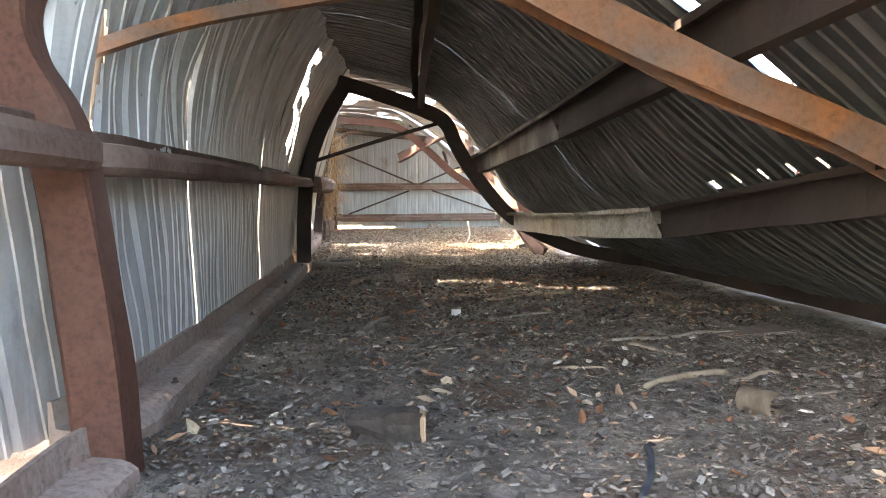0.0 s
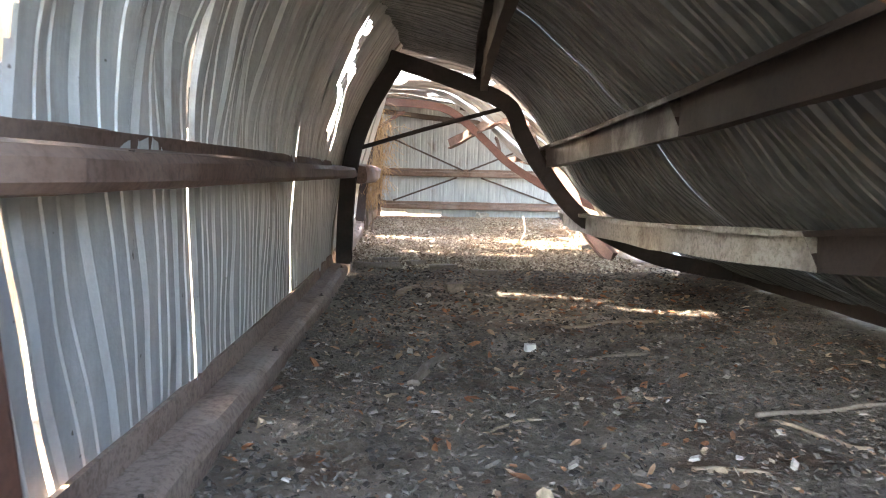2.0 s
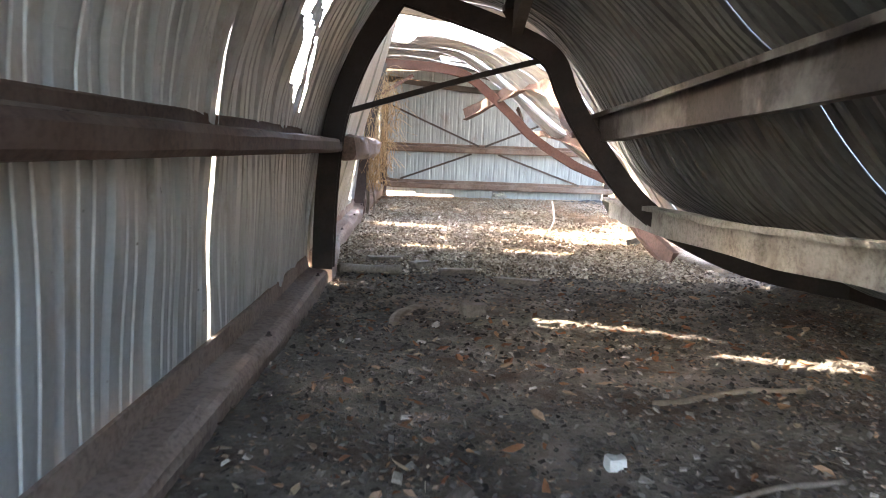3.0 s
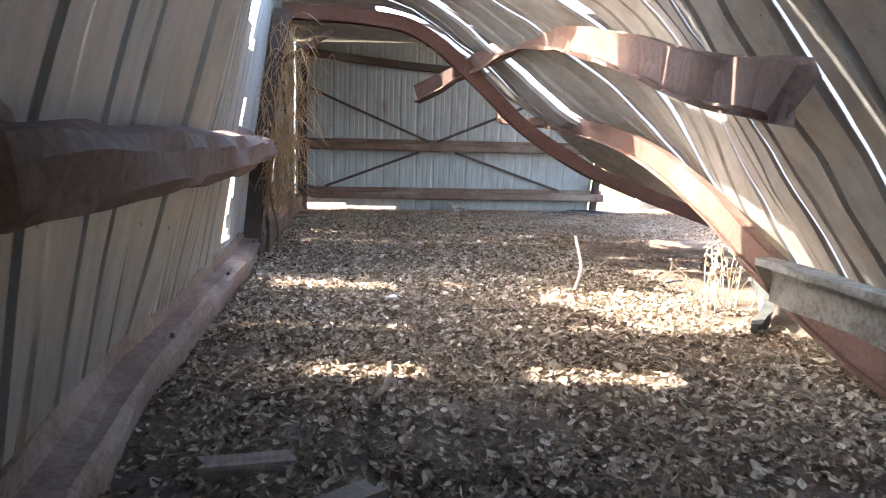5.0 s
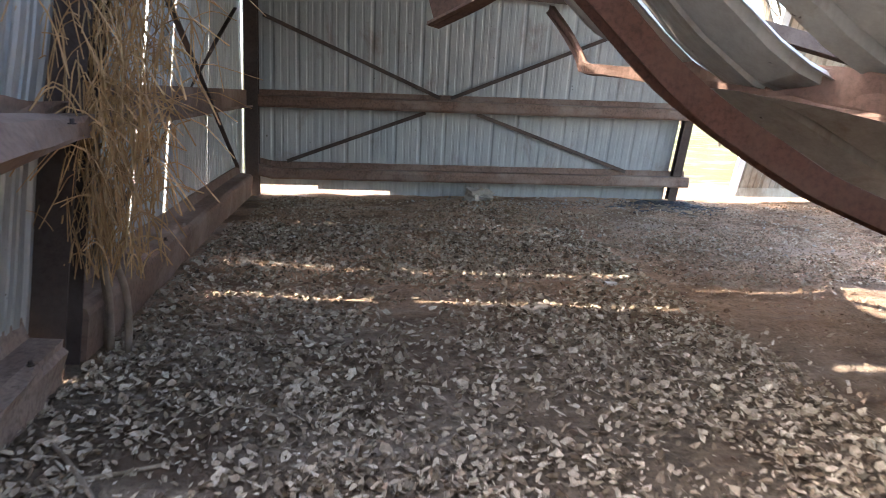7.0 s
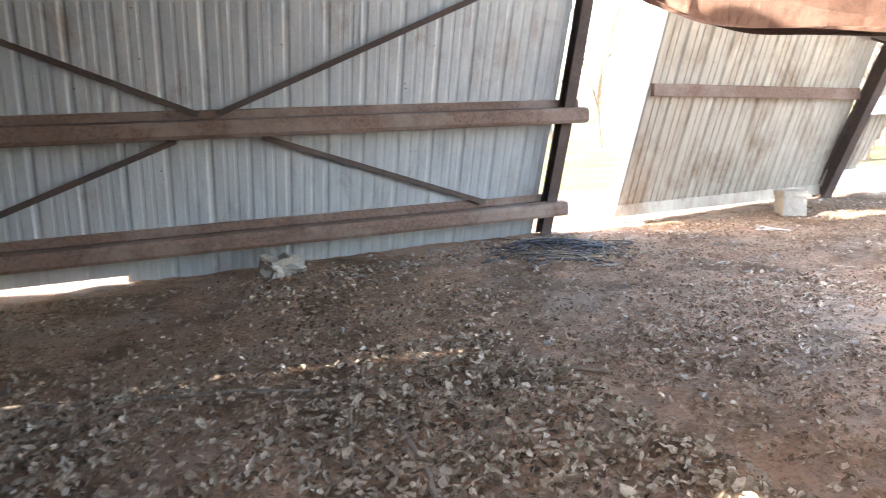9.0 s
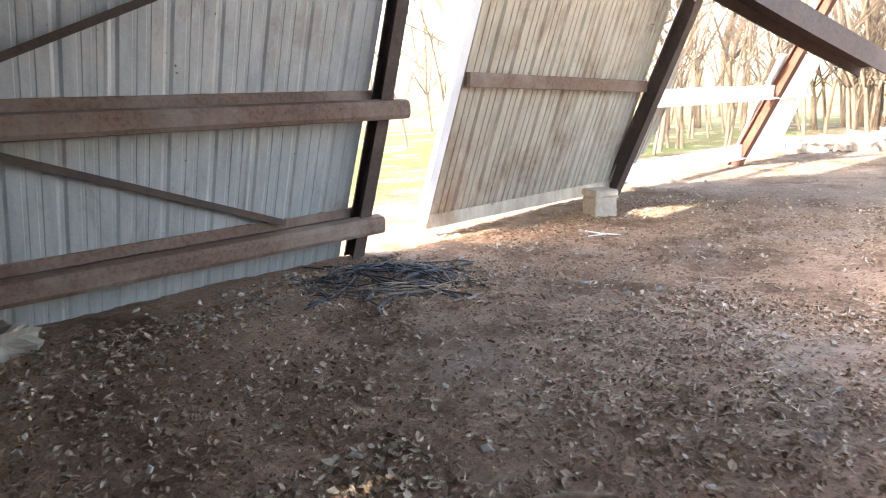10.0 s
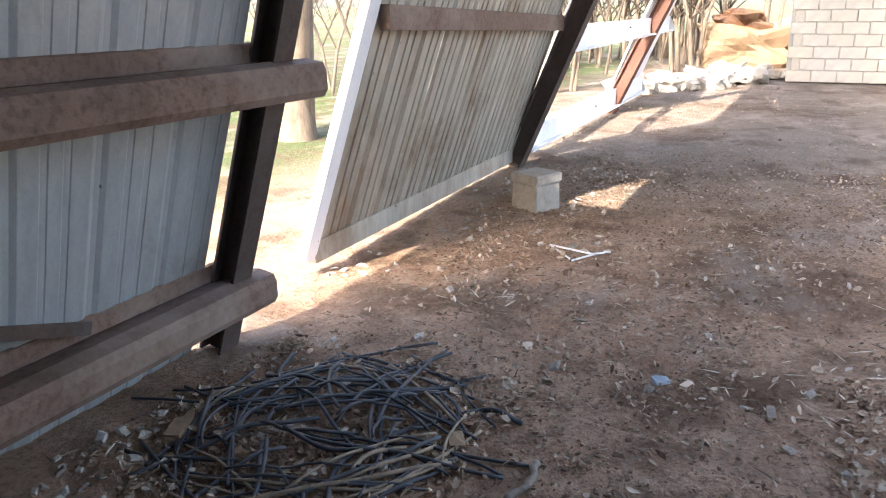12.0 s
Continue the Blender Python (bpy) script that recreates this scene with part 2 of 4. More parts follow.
def rib_sheet(surface, u0, u1, v0, v1, nv, rib=1.0, crumple=0.0, seed=0, phase=0.0, hole=None, fine=True, dense=0.0):
    """A ribbed sheet between u0 and u1 (across the ribs, metres) on surface(u, v). hole(u, v) leaves faces out."""
    us = []
    k = math.floor((u0 - phase) / 0.305) - 1
    stops = RIB_STOPS if fine else RIB_STOPS[:4]
    while phase + k * 0.305 < u1:
        us += [phase + k * 0.305 + s for s in stops if u0 < phase + k * 0.305 + s < u1]
        k += 1
    us = [u0] + us + [u1]
    if dense:
        us = [a + (b - a) * k / n for a, b in zip(us, us[1:]) for n in (max(1, math.ceil((b - a) / dense)),) for k in range(n)] + [u1]
    bm = bmesh.new()
    grid = []
    for u in us:
        col = []
        for j in range(nv + 1):
            v = v0 + (v1 - v0) * j / nv
            p = Vector(surface(u, v))
            du = Vector(surface(u + 0.02, v)) - Vector(surface(u - 0.02, v))
            dv = Vector(surface(u, v + 0.01)) - Vector(surface(u, v - 0.01))
            nrm = du.cross(dv).normalized()
            h = rib_height(u - phase) * rib
            if crumple:
                h += crumple * (noise.noise((p.x * 1.3 + seed, p.y * 1.7, p.z * 1.1)) + 0.5 * noise.noise((p.x * 4.1, p.y * 4.7 + seed, p.z * 2.5)))
            col.append(bm.verts.new(p - nrm * h))
        grid.append(col)
    for i in range(len(us) - 1):
        for j in range(nv):
            if hole and hole((us[i] + us[i + 1]) / 2, v0 + (v1 - v0) * (j + 0.5) / nv):
                continue
            bm.faces.new((grid[i][j], grid[i + 1][j], grid[i + 1][j + 1], grid[i][j + 1]))
    return bm


# ---- ground ----
def ground_height(x, y):
    near = max(0.0, 1.0 - max(0.0, abs(x - 4) - 9) / 4) * max(0.0, 1.0 - max(0.0, abs(y - 2) - 14) / 4)
    h = 0.035 * noise.noise((x * 0.7, y * 0.7, 0.3)) + 0.018 * noise.noise((x * 2.6, y * 2.6, 1.7)) + 0.012 * noise.noise((x * 7.5, y * 7.5, 5.1)) + 0.008 * noise.noise((x * 15.0, y * 15.0, 2.2))
    for px, py, r, d in ((4.95, 12.23, 0.13, 0.07), (4.83, 11.66, 0.10, 0.11), (5.6, 11.0, 0.2, 0.05), (4.72, 11.25, 0.08, 0.06)):
        h -= d * math.exp(-((x - px) ** 2 + (y - py) ** 2) / (r * r))
    return h * near - 0.02


def spread(lo, hi, step, far):
    mid = [lo + step * i for i in range(int((hi - lo) / step) + 1)]
    out, d = [], step
    while d < far:
        d *= 1.6
        out.append(d)
    return [lo - d for d in reversed(out)] + mid + [mid[-1] + d for d in out]


def make_ground():
    xs, ys = spread(-2.5, 9.0, 0.04, 900), spread(-10.0, 14.5, 0.04, 900)
    verts = [(x, y, ground_height(x, y)) for y in ys for x in xs]
    n = len(xs)
    faces = [(j * n + i, j * n + i + 1, (j + 1) * n + i + 1, (j + 1) * n + i) for j in range(len(ys) - 1) for i in range(n - 1)]
    me = bpy.data.meshes.new("ground")
    me.from_pydata(verts, [], faces)
    me.materials.append(EARTH)
    me.polygons.foreach_set("use_smooth", [True] * len(me.polygons))
    return tagged(new("ground", me), "bare dark earth with litter, running out to grass and open land", "ground", kind="structure")


make_ground()

# ---- left wall ----
# base x, lean below the girt, lean above it, bow above it, top height
LEAN = [(-6.5, (-0.98, 0.0, 0.0, 0.29, 2.32)), (-5.75, (-0.81, 0.0, 0.0, 0.29, 2.32)), (-4.0, (-0.80, 0.0, 0.0, 0.29, 2.32)), (-2.0, (-0.81, 0.02, 0.04, 0.28, 2.33)), (0.3, (-0.86, 0.08, 0.20, 0.22, 2.36)),
        (2.75, (-1.06, 0.24, 0.28, 0.0, 2.46)), (5.2, (-1.11, 0.13, 0.20, 0.0, 2.56)), (6.9, (-1.20, 0.13, 0.14, 0.0, 2.70)), (13.0, (-1.28, 0.0, 0.0, 0.0, 2.92))]


def left_wall(y, z):
    base, s1, s2, bow, top = lerp_table(LEAN, y)
    bend = max(0.0, z - 1.05)
    return (base + s1 * min(z, 1.05) + s2 * bend + bow * bend * bend, y, z)


# start, end, inward skew of the far edge, material
LEFT_PANELS = [
    (-8.4, -7.2, 0.0), (-7.2, -6.35, 0.0), (-6.35, -5.73, 0.0), (-5.70, -5.1, 0.0), (-5.1, -4.61, 0.0), (-4.56, -3.95, 0.0), (-3.95, -3.385, 0.0),
    (-3.362, -2.8, 0.0), (-2.8, -2.36, 0.0), (-2.305, -1.6, 0.0), (-1.6, -0.75, 0.0), (-0.75, 0.42, 0.0),
    (0.42, 1.25, 0.03), (1.25, 2.16, 0.03), (2.16, 2.73, 0.10), (2.73, 3.76, 0.05), (3.82, 4.74, 0.06), (4.78, 5.12, 0.03),
    (5.12, 6.4, 0.0), (6.4, 7.3, 0.0), (7.3, 8.2, 0.0), (8.28, 9.1, 0.0), (9.16, 10.0, 0.0), (10.0, 10.9, 0.0), (10.92, 11.8, 0.0), (11.8, 12.6, 0.0), (12.61, 13.3, 0.0)]


def torn(i, y, z):
    """Where the side wall's sheets are torn away."""
    wob = 0.012 * math.sin(z * 7) + 0.006 * math.sin(z * 23)
    if i == 2:
        return -6.03 + wob < y < -6.0 + wob and 1.08 < z < 1.4
    if i == 3:
        return y < -5.70 + 0.06 * math.sin(max(0.0, min(1.0, (z - 1.05) / 0.6)) * math.pi) and 1.05 < z < 1.65
    if i == 5:
        return y < -4.56 + 0.04 * math.sin(max(0.0, min(1.0, (z - 1.05) / 0.6)) * math.pi) and 1.05 < z < 1.65
    if i in (10, 11):
        f = (z - 1.18) / 0.98
        c = -0.72 - 0.75 * (z - 1.18)
        h = 0.17 * math.sin(max(0.0, min(1.0, f)) * math.pi) ** 0.8
        return 0 < f < 1 and (c - h < y + wob < c + h or c + h + 0.09 < y + wob < c + h + 0.15 + 0.05 * f)
    if i == 15:
        return y < 2.98 + wob and 0.55 < z < 1.75
    if i == 18:
        return 0.3 < z < 1.42 and y < (5.50 - 0.10 * z if z < 0.95 else 5.38) + wob
    if i in (16, 17):
        return z > 1.78 + 0.12 * math.sin(y * 5) + wob and y < 5.25
    return False


def make_left_wall():
    wall = empty("wall_left", "long ribbed galvanised side wall, torn and leaning inward, with light through its seams", "wall", "structure")
    for i, (a, b, skew) in enumerate(LEFT_PANELS):
        def surface(y, z, a=a, b=b, skew=skew, i=i):
            x, yy, zz = left_wall(y, z)
            f = (y - a) / (b - a)
            if i < 5:
                near = max(0.0, 1.0 - abs(y + 5.7) / (1.5 if y < -5.7 else 1.1))
                yy += near * (0.18 - 0.36 * min(z, 1.0))
            if i < 11:
                shut = 0.06 * max(0.0, min(1.0, (z - 1.4) / 0.3))
                yy += shut * (2 * f - 1)
                fold = max(0.0, min(1.0, (z - 1.08) / 0.35))
                x += fold * (0.05 * noise.noise((y * 4.2, z * 0.9, 7.1)) + 0.03 * noise.noise((y * 9.5, z * 1.3, 2.4)))
            return (x + skew * f * min(1, z), yy, zz)

        def tear(y, z, i=i):
            return torn(i, y, z)
        top = lerp_table(LEAN, (a + b) / 2)[4]
        front = b < 0.5
        bm = rib_sheet(surface, a - 0.012 * (i % 2), b + 0.012, 0.06 if i < 3 else 0.12 if b < 0.5 else 0.10 if b < 5.2 else 0.14, top, 88 if i in (2, 3, 5, 10, 11, 15, 16, 17, 18) else 24, 0.55 if front else 1.3 if b < 6.8 else 0.8, 0.03 if front else 0.012, 3.0, a, tear, front or b > 6.8, 0.016 if i in (3, 5, 10, 11, 15, 18) else 0.0)
        part("panel", bm, GALV_FRONT if front else GALV_WARM if b < 5.5 else GALV, wall)
    return wall


make_left_wall()


def along_left(z, off, y0, y1, n, dz=0.0):
    out = []
    for i in range(n):
        y = y0 + (y1 - y0) * i / (n - 1)
        x, _, _ = left_wall(y, z)
        out.append((x + off, y, z + dz * i / (n - 1)))
    return out


GIRT_Z = z_profile(0.19, 0.08)


def bolt_mesh():
    bm = bmesh.new()
    bmesh.ops.create_cone(bm, cap_ends=True, segments=12, radius1=0.016, radius2=0.015, depth=0.005)
    g = bmesh.ops.create_cone(bm, cap_ends=True, segments=6, radius1=0.009, radius2=0.008, depth=0.018)["verts"]
    bmesh.ops.translate(bm, verts=g, vec=(0, 0, 0.008))
    return bm_mesh("bolt", bm, DARK_POST)


BOLT = bolt_mesh()
# base girts and mid girts of the side wall, bay by bay
def side_girt(label, pts, dent, mat=GIRT, prof=GIRT_Z, seed=0, size=None):
    bm = sweep(bmesh.new(), pts, prof, (0, 0, 1), 0, dent, seed, size=size)
    girt = solo("girt", bm, mat, label, "girt", "structure")
    side = max(range(len(prof)), key=lambda k: prof[k][0])
    for k in range(4, len(pts) - 1, 11):
        d = (Vector(pts[k + 1]) - Vector(pts[k - 1])).normalized()
        across = d.cross(Vector((0, 0, 1))).normalized()
        bolt = new("bolt", BOLT)
        bolt.parent = girt
        bolt.location = Vector(pts[k]) + across * (prof[side][0] - 0.03) + Vector((0, 0, 0.03))
    return girt


BASE_GIRT = [(-0.115, -0.24), (0.035, -0.24), (0.052, -0.105), (0.058, -0.03), (0.05, 0.0), (0.03, 0.018), (0.0, 0.026), (-0.088, 0.034), (-0.098, 0.12), (-0.115, 0.12)]
side_girt("dusty brown base girt lying along the foot of the side wall", along_left(0.05, 0.37, -7.6, -6.36, 14), 0.006, BASE_DUST, BASE_GIRT)
side_girt("dusty brown base girt lying along the foot of the side wall", along_left(0.07, 0.12, -6.15, 0.25, 40), 0.012, BASE_DUST, BASE_GIRT, 2)
side_girt("bent brown base girt, buckled by the frame foot", along_left(0.09, 0.13, 0.4, 6.75, 40, 0.05), 0.03, BASE_DUST, BASE_GIRT, 4)
side_girt("brown base girt at the foot of the side wall", along_left(0.22, 0.12, 7.0, 12.9, 16), 0.006, GIRT, BASE_GIRT, 6)
MID_GIRT = [(-0.10, 0.045), (-0.09, 0.05), (-0.09, 0.10), (-0.10, 0.105), (-0.107, 0.05), (-0.107, -0.03), (0.02, -0.055), (0.07, -0.05), (0.085, -0.03), (0.085, 0.02), (0.07, 0.045), (0.0, 0.055)]
side_girt("rusty round-edged mid girt with bolt holes", along_left(0.955, 0.31, -7.6, -6.44, 14), 0.005, MID_RUST, MID_GIRT)
side_girt("rusty round-edged mid girt with bolt holes", along_left(0.955, 0.10, -6.15, 0.35, 44, 0.05), 0.008, MID_RUST, MID_GIRT, 2)
side_girt("buckled brown mid girt with a crushed free end", along_left(0.99, 0.16, 0.4, 6.8, 64, 0.06), 0.05, GIRT, [(a * 1.4, b * 1.7) for a, b in MID_GIRT], 5,
          lambda f: 1.0 + 0.15 * math.sin(f * 4.5) if f < 0.78 else max(0.45, 1.0 - (f - 0.78) * 2.4))
side_girt("straight brown mid girt of the side wall", along_left(1.12, 0.11, 6.95, 12.9, 16), 0.005, GIRT, GIRT_Z, 8)
for a, b in (((7.3, 0.35), (12.6, 2.1)), ((12.6, 0.35), (7.3, 2.1))):
    pa, pb = left_wall(*a), left_wall(*b)
    bm = sweep(bmesh.new(), [(pa[0] + 0.05, *pa[1:]), (pb[0] + 0.05, *pb[1:])], box_profile(0.04, 0.012))
    solo("brace", bm, DARK_POST, "thin dark cross rod on the side wall", "brace", "structure")


# ---- frames ----
def steel(name, pts, prof, mat, label, up=(0, 1, 0), dent=0.0, seed=0, n=24, category="beam", kind="structure", twist=0.0, size=None):
    bm = sweep(bmesh.new(), smooth_line(pts, n), prof, up, twist, dent, seed, size=size)
    return solo(name, bm, mat, label, category, kind)


# front frame: kinked column, falling rafter, thin brace
steel("column", [(-0.65, -6.25, -0.05), (-0.68, -6.25, 0.35), (-0.74, -6.25, 0.85), (-0.79, -6.25, 1.05), (-0.88, -6.25, 1.22), (-0.90, -6.25, 1.38), (-0.84, -6.25, 1.55), (-0.66, -6.25, 2.0)],
      [(-0.068, -0.09), (0.068, -0.09), (0.078, -0.07), (0.078, 0.06), (0.068, 0.08), (-0.068, 0.08), (-0.078, 0.06), (-0.078, -0.07)], PRIMER, "red-primed steel column, buckled above the girt", dent=0.02, n=40, category="column")
steel("rafter", [(-0.65, -6.0, 2.0), (0.0, -6.0, 1.80), (0.56, -6.0, 1.57), (1.2, -6.0, 1.27), (1.83, -6.0, 1.01), (2.6, -6.0, 0.62), (3.4, -6.0, 0.15)],
      i_profile(0.14, 0.12, 0.012), RUST, "fallen rafter flaking with bright orange rust", (0, 1, 0), 0.02, 0, 40)
steel("brace", [(-0.92, -5.9, 1.28), (-0.55, -5.7, 1.46), (-0.1, -5.5, 1.60), (0.45, -5.3, 1.74)], box_profile(0.05, 0.05), RUST, "thin rusty brace bowed off the column", n=16)
# sooty arch frame
steel("arch_frame", [(-0.72, 0.3, 0.10), (-0.70, 0.3, 0.7), (-0.64, 0.3, 1.2), (-0.48, 0.3, 1.65), (-0.24, 0.3, 2.06)],
      i_profile(0.15, 0.15, 0.012), DARK_STEEL, "soot-black bent column of the middle frame", n=24, category="column")
steel("arch_frame", [(-0.30, 0.3, 2.13), (0.2, 0.3, 1.98), (0.60, 0.3, 1.84), (0.90, 0.3, 1.68), (1.03, 0.3, 1.42), (1.24, 0.3, 1.08), (1.66, 0.3, 0.60), (2.3, 0.3, 0.26), (2.9, 0.3, 0.12), (3.4, 0.3, 0.04)],
      i_profile(0.13, 0.15, 0.012), DARK_STEEL, "soot-black rafter bent down to the ground", n=60)
steel("brace", [(-0.62, 0.28, 1.23), (0.15, 0.28, 1.47), (0.88, 0.28, 1.68)], box_profile(0.04, 0.05), DARK_STEEL, "thin black brace across the bent frame", n=8)
# frame at the vines
steel("column", [(-1.12, 6.9, -0.05), (-1.04, 6.9, 0.7), (-0.92, 6.9, 1.5), (-0.78, 6.9, 2.35)], i_profile(0.20, 0.15, 0.012), DARK_POST, "dark brown steel column leaning into the shed", n=16, category="column")
steel("rafter", [(-0.78, 6.9, 2.35), (0.15, 6.9, 2.30), (0.60, 6.9, 2.16), (1.10, 6.9, 1.76), (1.61, 6.9, 1.29), (2.12, 6.9, 0.97), (2.5, 6.9, 0.79), (3.4, 6.9, 0.46), (4.4, 6.9, 0.12)],
      i_profile(0.16, 0.13, 0.01), PRIMER, "red-brown rafter collapsed down to the floor", dent=0.01, n=50)
steel("brace", [(-1.0, 6.9, 1.75), (-0.3, 6.9, 2.18)], box_profile(0.05, 0.04), PRIMER, "thin red-brown knee brace", n=4)
# corner and end frame
steel("column", [(-1.12, 13.06, -0.05), (-1.12, 13.06, 1.2), (-1.12, 13.06, 2.65)], i_profile(0.16, 0.15, 0.012), DARK_POST, "dark brown corner column", n=6, category="column")
steel("rafter", [(-1.2, 12.9, 2.70), (0.7, 12.9, 2.50), (2.8, 12.75, 2.35), (4.6, 12.6, 2.25)], i_profile(0.20, 0.12, 0.012), DARK_POST, "dark brown end rafter above the gable sheets", n=10)

# ---- roof ----
# sheet profile by station: pairs of x, z from the eave down
ROOF_A = [(-9.5, (-0.45, 2.30, 0.5, 2.14, 1.42, 1.58, 2.0, 1.10, 2.8, 0.52, 3.6, 0.03)),
          (-6.0, (-0.45, 2.30, 0.5, 2.14, 1.42, 1.52, 2.0, 1.05, 2.8, 0.50, 3.55, 0.03)),
          (-3.0, (-0.42, 2.30, 0.55, 2.12, 1.42, 1.42, 1.97, 0.85, 2.6, 0.42, 3.45, 0.02)),
          (0.2, (-0.34, 2.33, 0.62, 2.05, 1.08, 1.72, 1.45, 1.22, 1.90, 0.70, 3.35, 0.02)),
          (1.0, (-0.38, 2.36, 0.62, 2.12, 1.1, 1.78, 1.50, 1.22, 1.95, 0.70, 3.30, 0.02))]
ROOF_B = [(1.0, (-0.60, 2.42, 0.7, 2.25, 1.25, 1.90, 1.75, 1.40, 2.2, 0.75, 3.0, 0.08)),
          (2.5, (-0.60, 2.48, 0.7, 2.32, 1.25, 1.98, 1.72, 1.42, 2.25, 0.72, 2.8, 0.05)),
          (4.0, (-0.62, 2.56, 0.8, 2.42, 1.5, 2.10, 2.05, 1.60, 2.52, 0.80, 3.0, 0.06)),
          (5.5, (-0.85, 2.60, 0.5, 2.50, 1.35, 2.10, 2.15, 1.55, 2.8, 0.88, 3.6, 0.10)),
          (6.9, (-1.10, 2.66, 0.3, 2.52, 1.1, 2.02, 2.0, 1.30, 3.1, 1.18, 4.6, 0.12)),
          (8.2, (-1.2, 2.71, 0.4, 2.57, 1.2, 2.12, 1.9, 1.55, 2.65, 1.0, 3.9, 0.30)),
          (9.1, (-1.3, 2.74, 0.5, 2.60, 1.3, 2.20, 2.0, 1.65, 3.2, 1.40, 4.5, 0.95)),
          (10.6, (-1.45, 2.80, 0.6, 2.70, 1.5, 2.55, 2.4, 2.36, 3.5, 2.12, 4.8, 1.85))]
ROOF_C = [(10.5, (-1.5, 2.88, 0.7, 2.84, 1.5, 2.82, 2.2, 2.80, 3.0, 2.78, 3.7, 2.75)),
          (13.6, (-1.5, 2.94, 0.7, 2.92, 1.5, 2.90, 2.2, 2.88, 3.0, 2.86, 3.7, 2.84))]


def roof_surface(table):
    def surface(y, v):
        row = lerp_table(table, y)
        pts = [(row[i], row[i + 1]) for i in range(0, len(row), 2)]
        n = len(pts) - 1
        s = min(max(v, 0.0), 0.9999) * n
        k = int(s)
        t = s - k
        a = pts[max(k - 1, 0)]
        b, c = pts[k], pts[k + 1]
        d = pts[min(k + 2, n)]
        f = lambda i: 0.5 * (2 * b[i] + (c[i] - a[i]) * t + (2 * a[i] - 5 * b[i] + 4 * c[i] - d[i]) * t * t + (3 * b[i] - a[i] - 3 * c[i] + d[i]) * t ** 3)
        return (f(0), y, f(1))
    return surface


def make_roof(name, label, table, spans, mat, crumple, nv=26, hole=None, fine=True):
    roof = empty(name, label, "roof", "structure")
    surf = roof_surface(table)
    for i, (a, b, v0, v1) in enumerate(spans):
        bm = rib_sheet(surf, a - 0.012, b + 0.012, v0, v1, nv, 1.0 if fine else 1.25, crumple, len(name), a, hole, fine)
        part("panel", bm, mat, roof)
    return roof


NAIL_HOLES = ((-5.35, 0.63), (-5.1, 0.625), (-4.85, 0.63), (-4.55, 0.62), (-4.3, 0.625), (-4.4, 0.40), (-3.7, 0.41), (-2.9, 0.42), (-5.9, 0.61))


def nail_hole(y, v):
    return any(abs(y - a) < 0.016 and abs(v - b) < 0.0085 for a, b in NAIL_HOLES)


# spans before -6.6 are unseen, added to keep sky light off the front
make_roof("roof_front", "shade-darkened ribbed roof sheets sagging from the eave down to the ground", ROOF_A,
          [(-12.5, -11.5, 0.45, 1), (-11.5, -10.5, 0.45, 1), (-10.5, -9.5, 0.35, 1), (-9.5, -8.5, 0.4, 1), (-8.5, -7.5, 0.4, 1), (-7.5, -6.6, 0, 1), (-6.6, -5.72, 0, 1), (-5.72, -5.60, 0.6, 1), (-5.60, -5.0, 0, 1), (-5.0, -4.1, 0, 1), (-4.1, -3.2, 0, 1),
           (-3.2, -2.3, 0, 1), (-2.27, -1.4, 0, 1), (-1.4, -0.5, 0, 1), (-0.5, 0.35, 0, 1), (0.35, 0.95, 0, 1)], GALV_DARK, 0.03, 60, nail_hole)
make_roof("roof_middle", "pale buckled roof sheets torn open along their seams", ROOF_B,
          [(1.1, 1.95, 0, 1), (2.0, 2.8, 0, 1), (2.85, 3.7, 0.0, 1), (3.75, 4.58, 0.26, 1), (4.72, 5.5, 0.26, 1), (5.58, 6.35, 0.1, 1), (6.5, 7.2, 0, 1),
           (7.3, 8.1, 0, 0.97), (8.1, 8.8, 0, 0.16), (8.1, 8.8, 0.46, 0.95), (8.85, 9.8, 0, 0.78), (9.8, 10.6, 0, 0.75)], GALV_ROOF, 0.04, 34, None, False)
make_roof("roof_rear", "ribbed roof sheets still up over the gable end", ROOF_C,
          [(10.45 + 0.8 * i, 11.25 + 0.8 * i, 0, 1) for i in range(4)], GALV_ROOF, 0.01, 12)

# flat roof out of view, added only to shade the floor past the doorway
ROOF_D = [(8.8, (0.9, 3.02, 4.0, 3.02, 7.0, 3.0, 10.0, 3.0, 13.0, 3.0, 16.0, 2.95)), (12.8, (0.9, 3.02, 4.0, 3.02, 7.0, 3.0, 10.0, 3.0, 13.0, 2.95, 16.0, 2.9))]
make_roof("roof_far_half", "unseen ribbed roof sheets added to keep sun off the far floor", ROOF_D, [(10.2 + 0.65 * i, 10.85 + 0.65 * i, 0, 1) for i in range(4)], GALV_ROOF, 0.01, 6)

# purlins hanging under the sheets
PUR = z_profile(0.19, 0.07)
steel("purlin", [(0.42, -7.5, 1.98), (0.45, -4, 1.98), (0.52, -1.5, 1.97), (0.60, 0.25, 1.92)], PUR, FLAKED, "dark purlin under the sagging roof sheets", (0, 0, 1), 0.02, 1)
steel("purlin", [(1.35, -7.8, 1.42), (1.34, -5.5, 1.36), (1.325, -3.6, 1.29)], PUR, FLAKED, "dark brown purlin under the sagging sheets", (0, 0, 1), 0.02, 2)
steel("purlin", [(1.325, -3.6, 1.29), (1.30, -1, 1.22), (1.27, 0.3, 1.19)], PUR, HALF_FLAKED, "dark purlin with flaking whitish paint", (0, 0, 1), 0.02, 2)
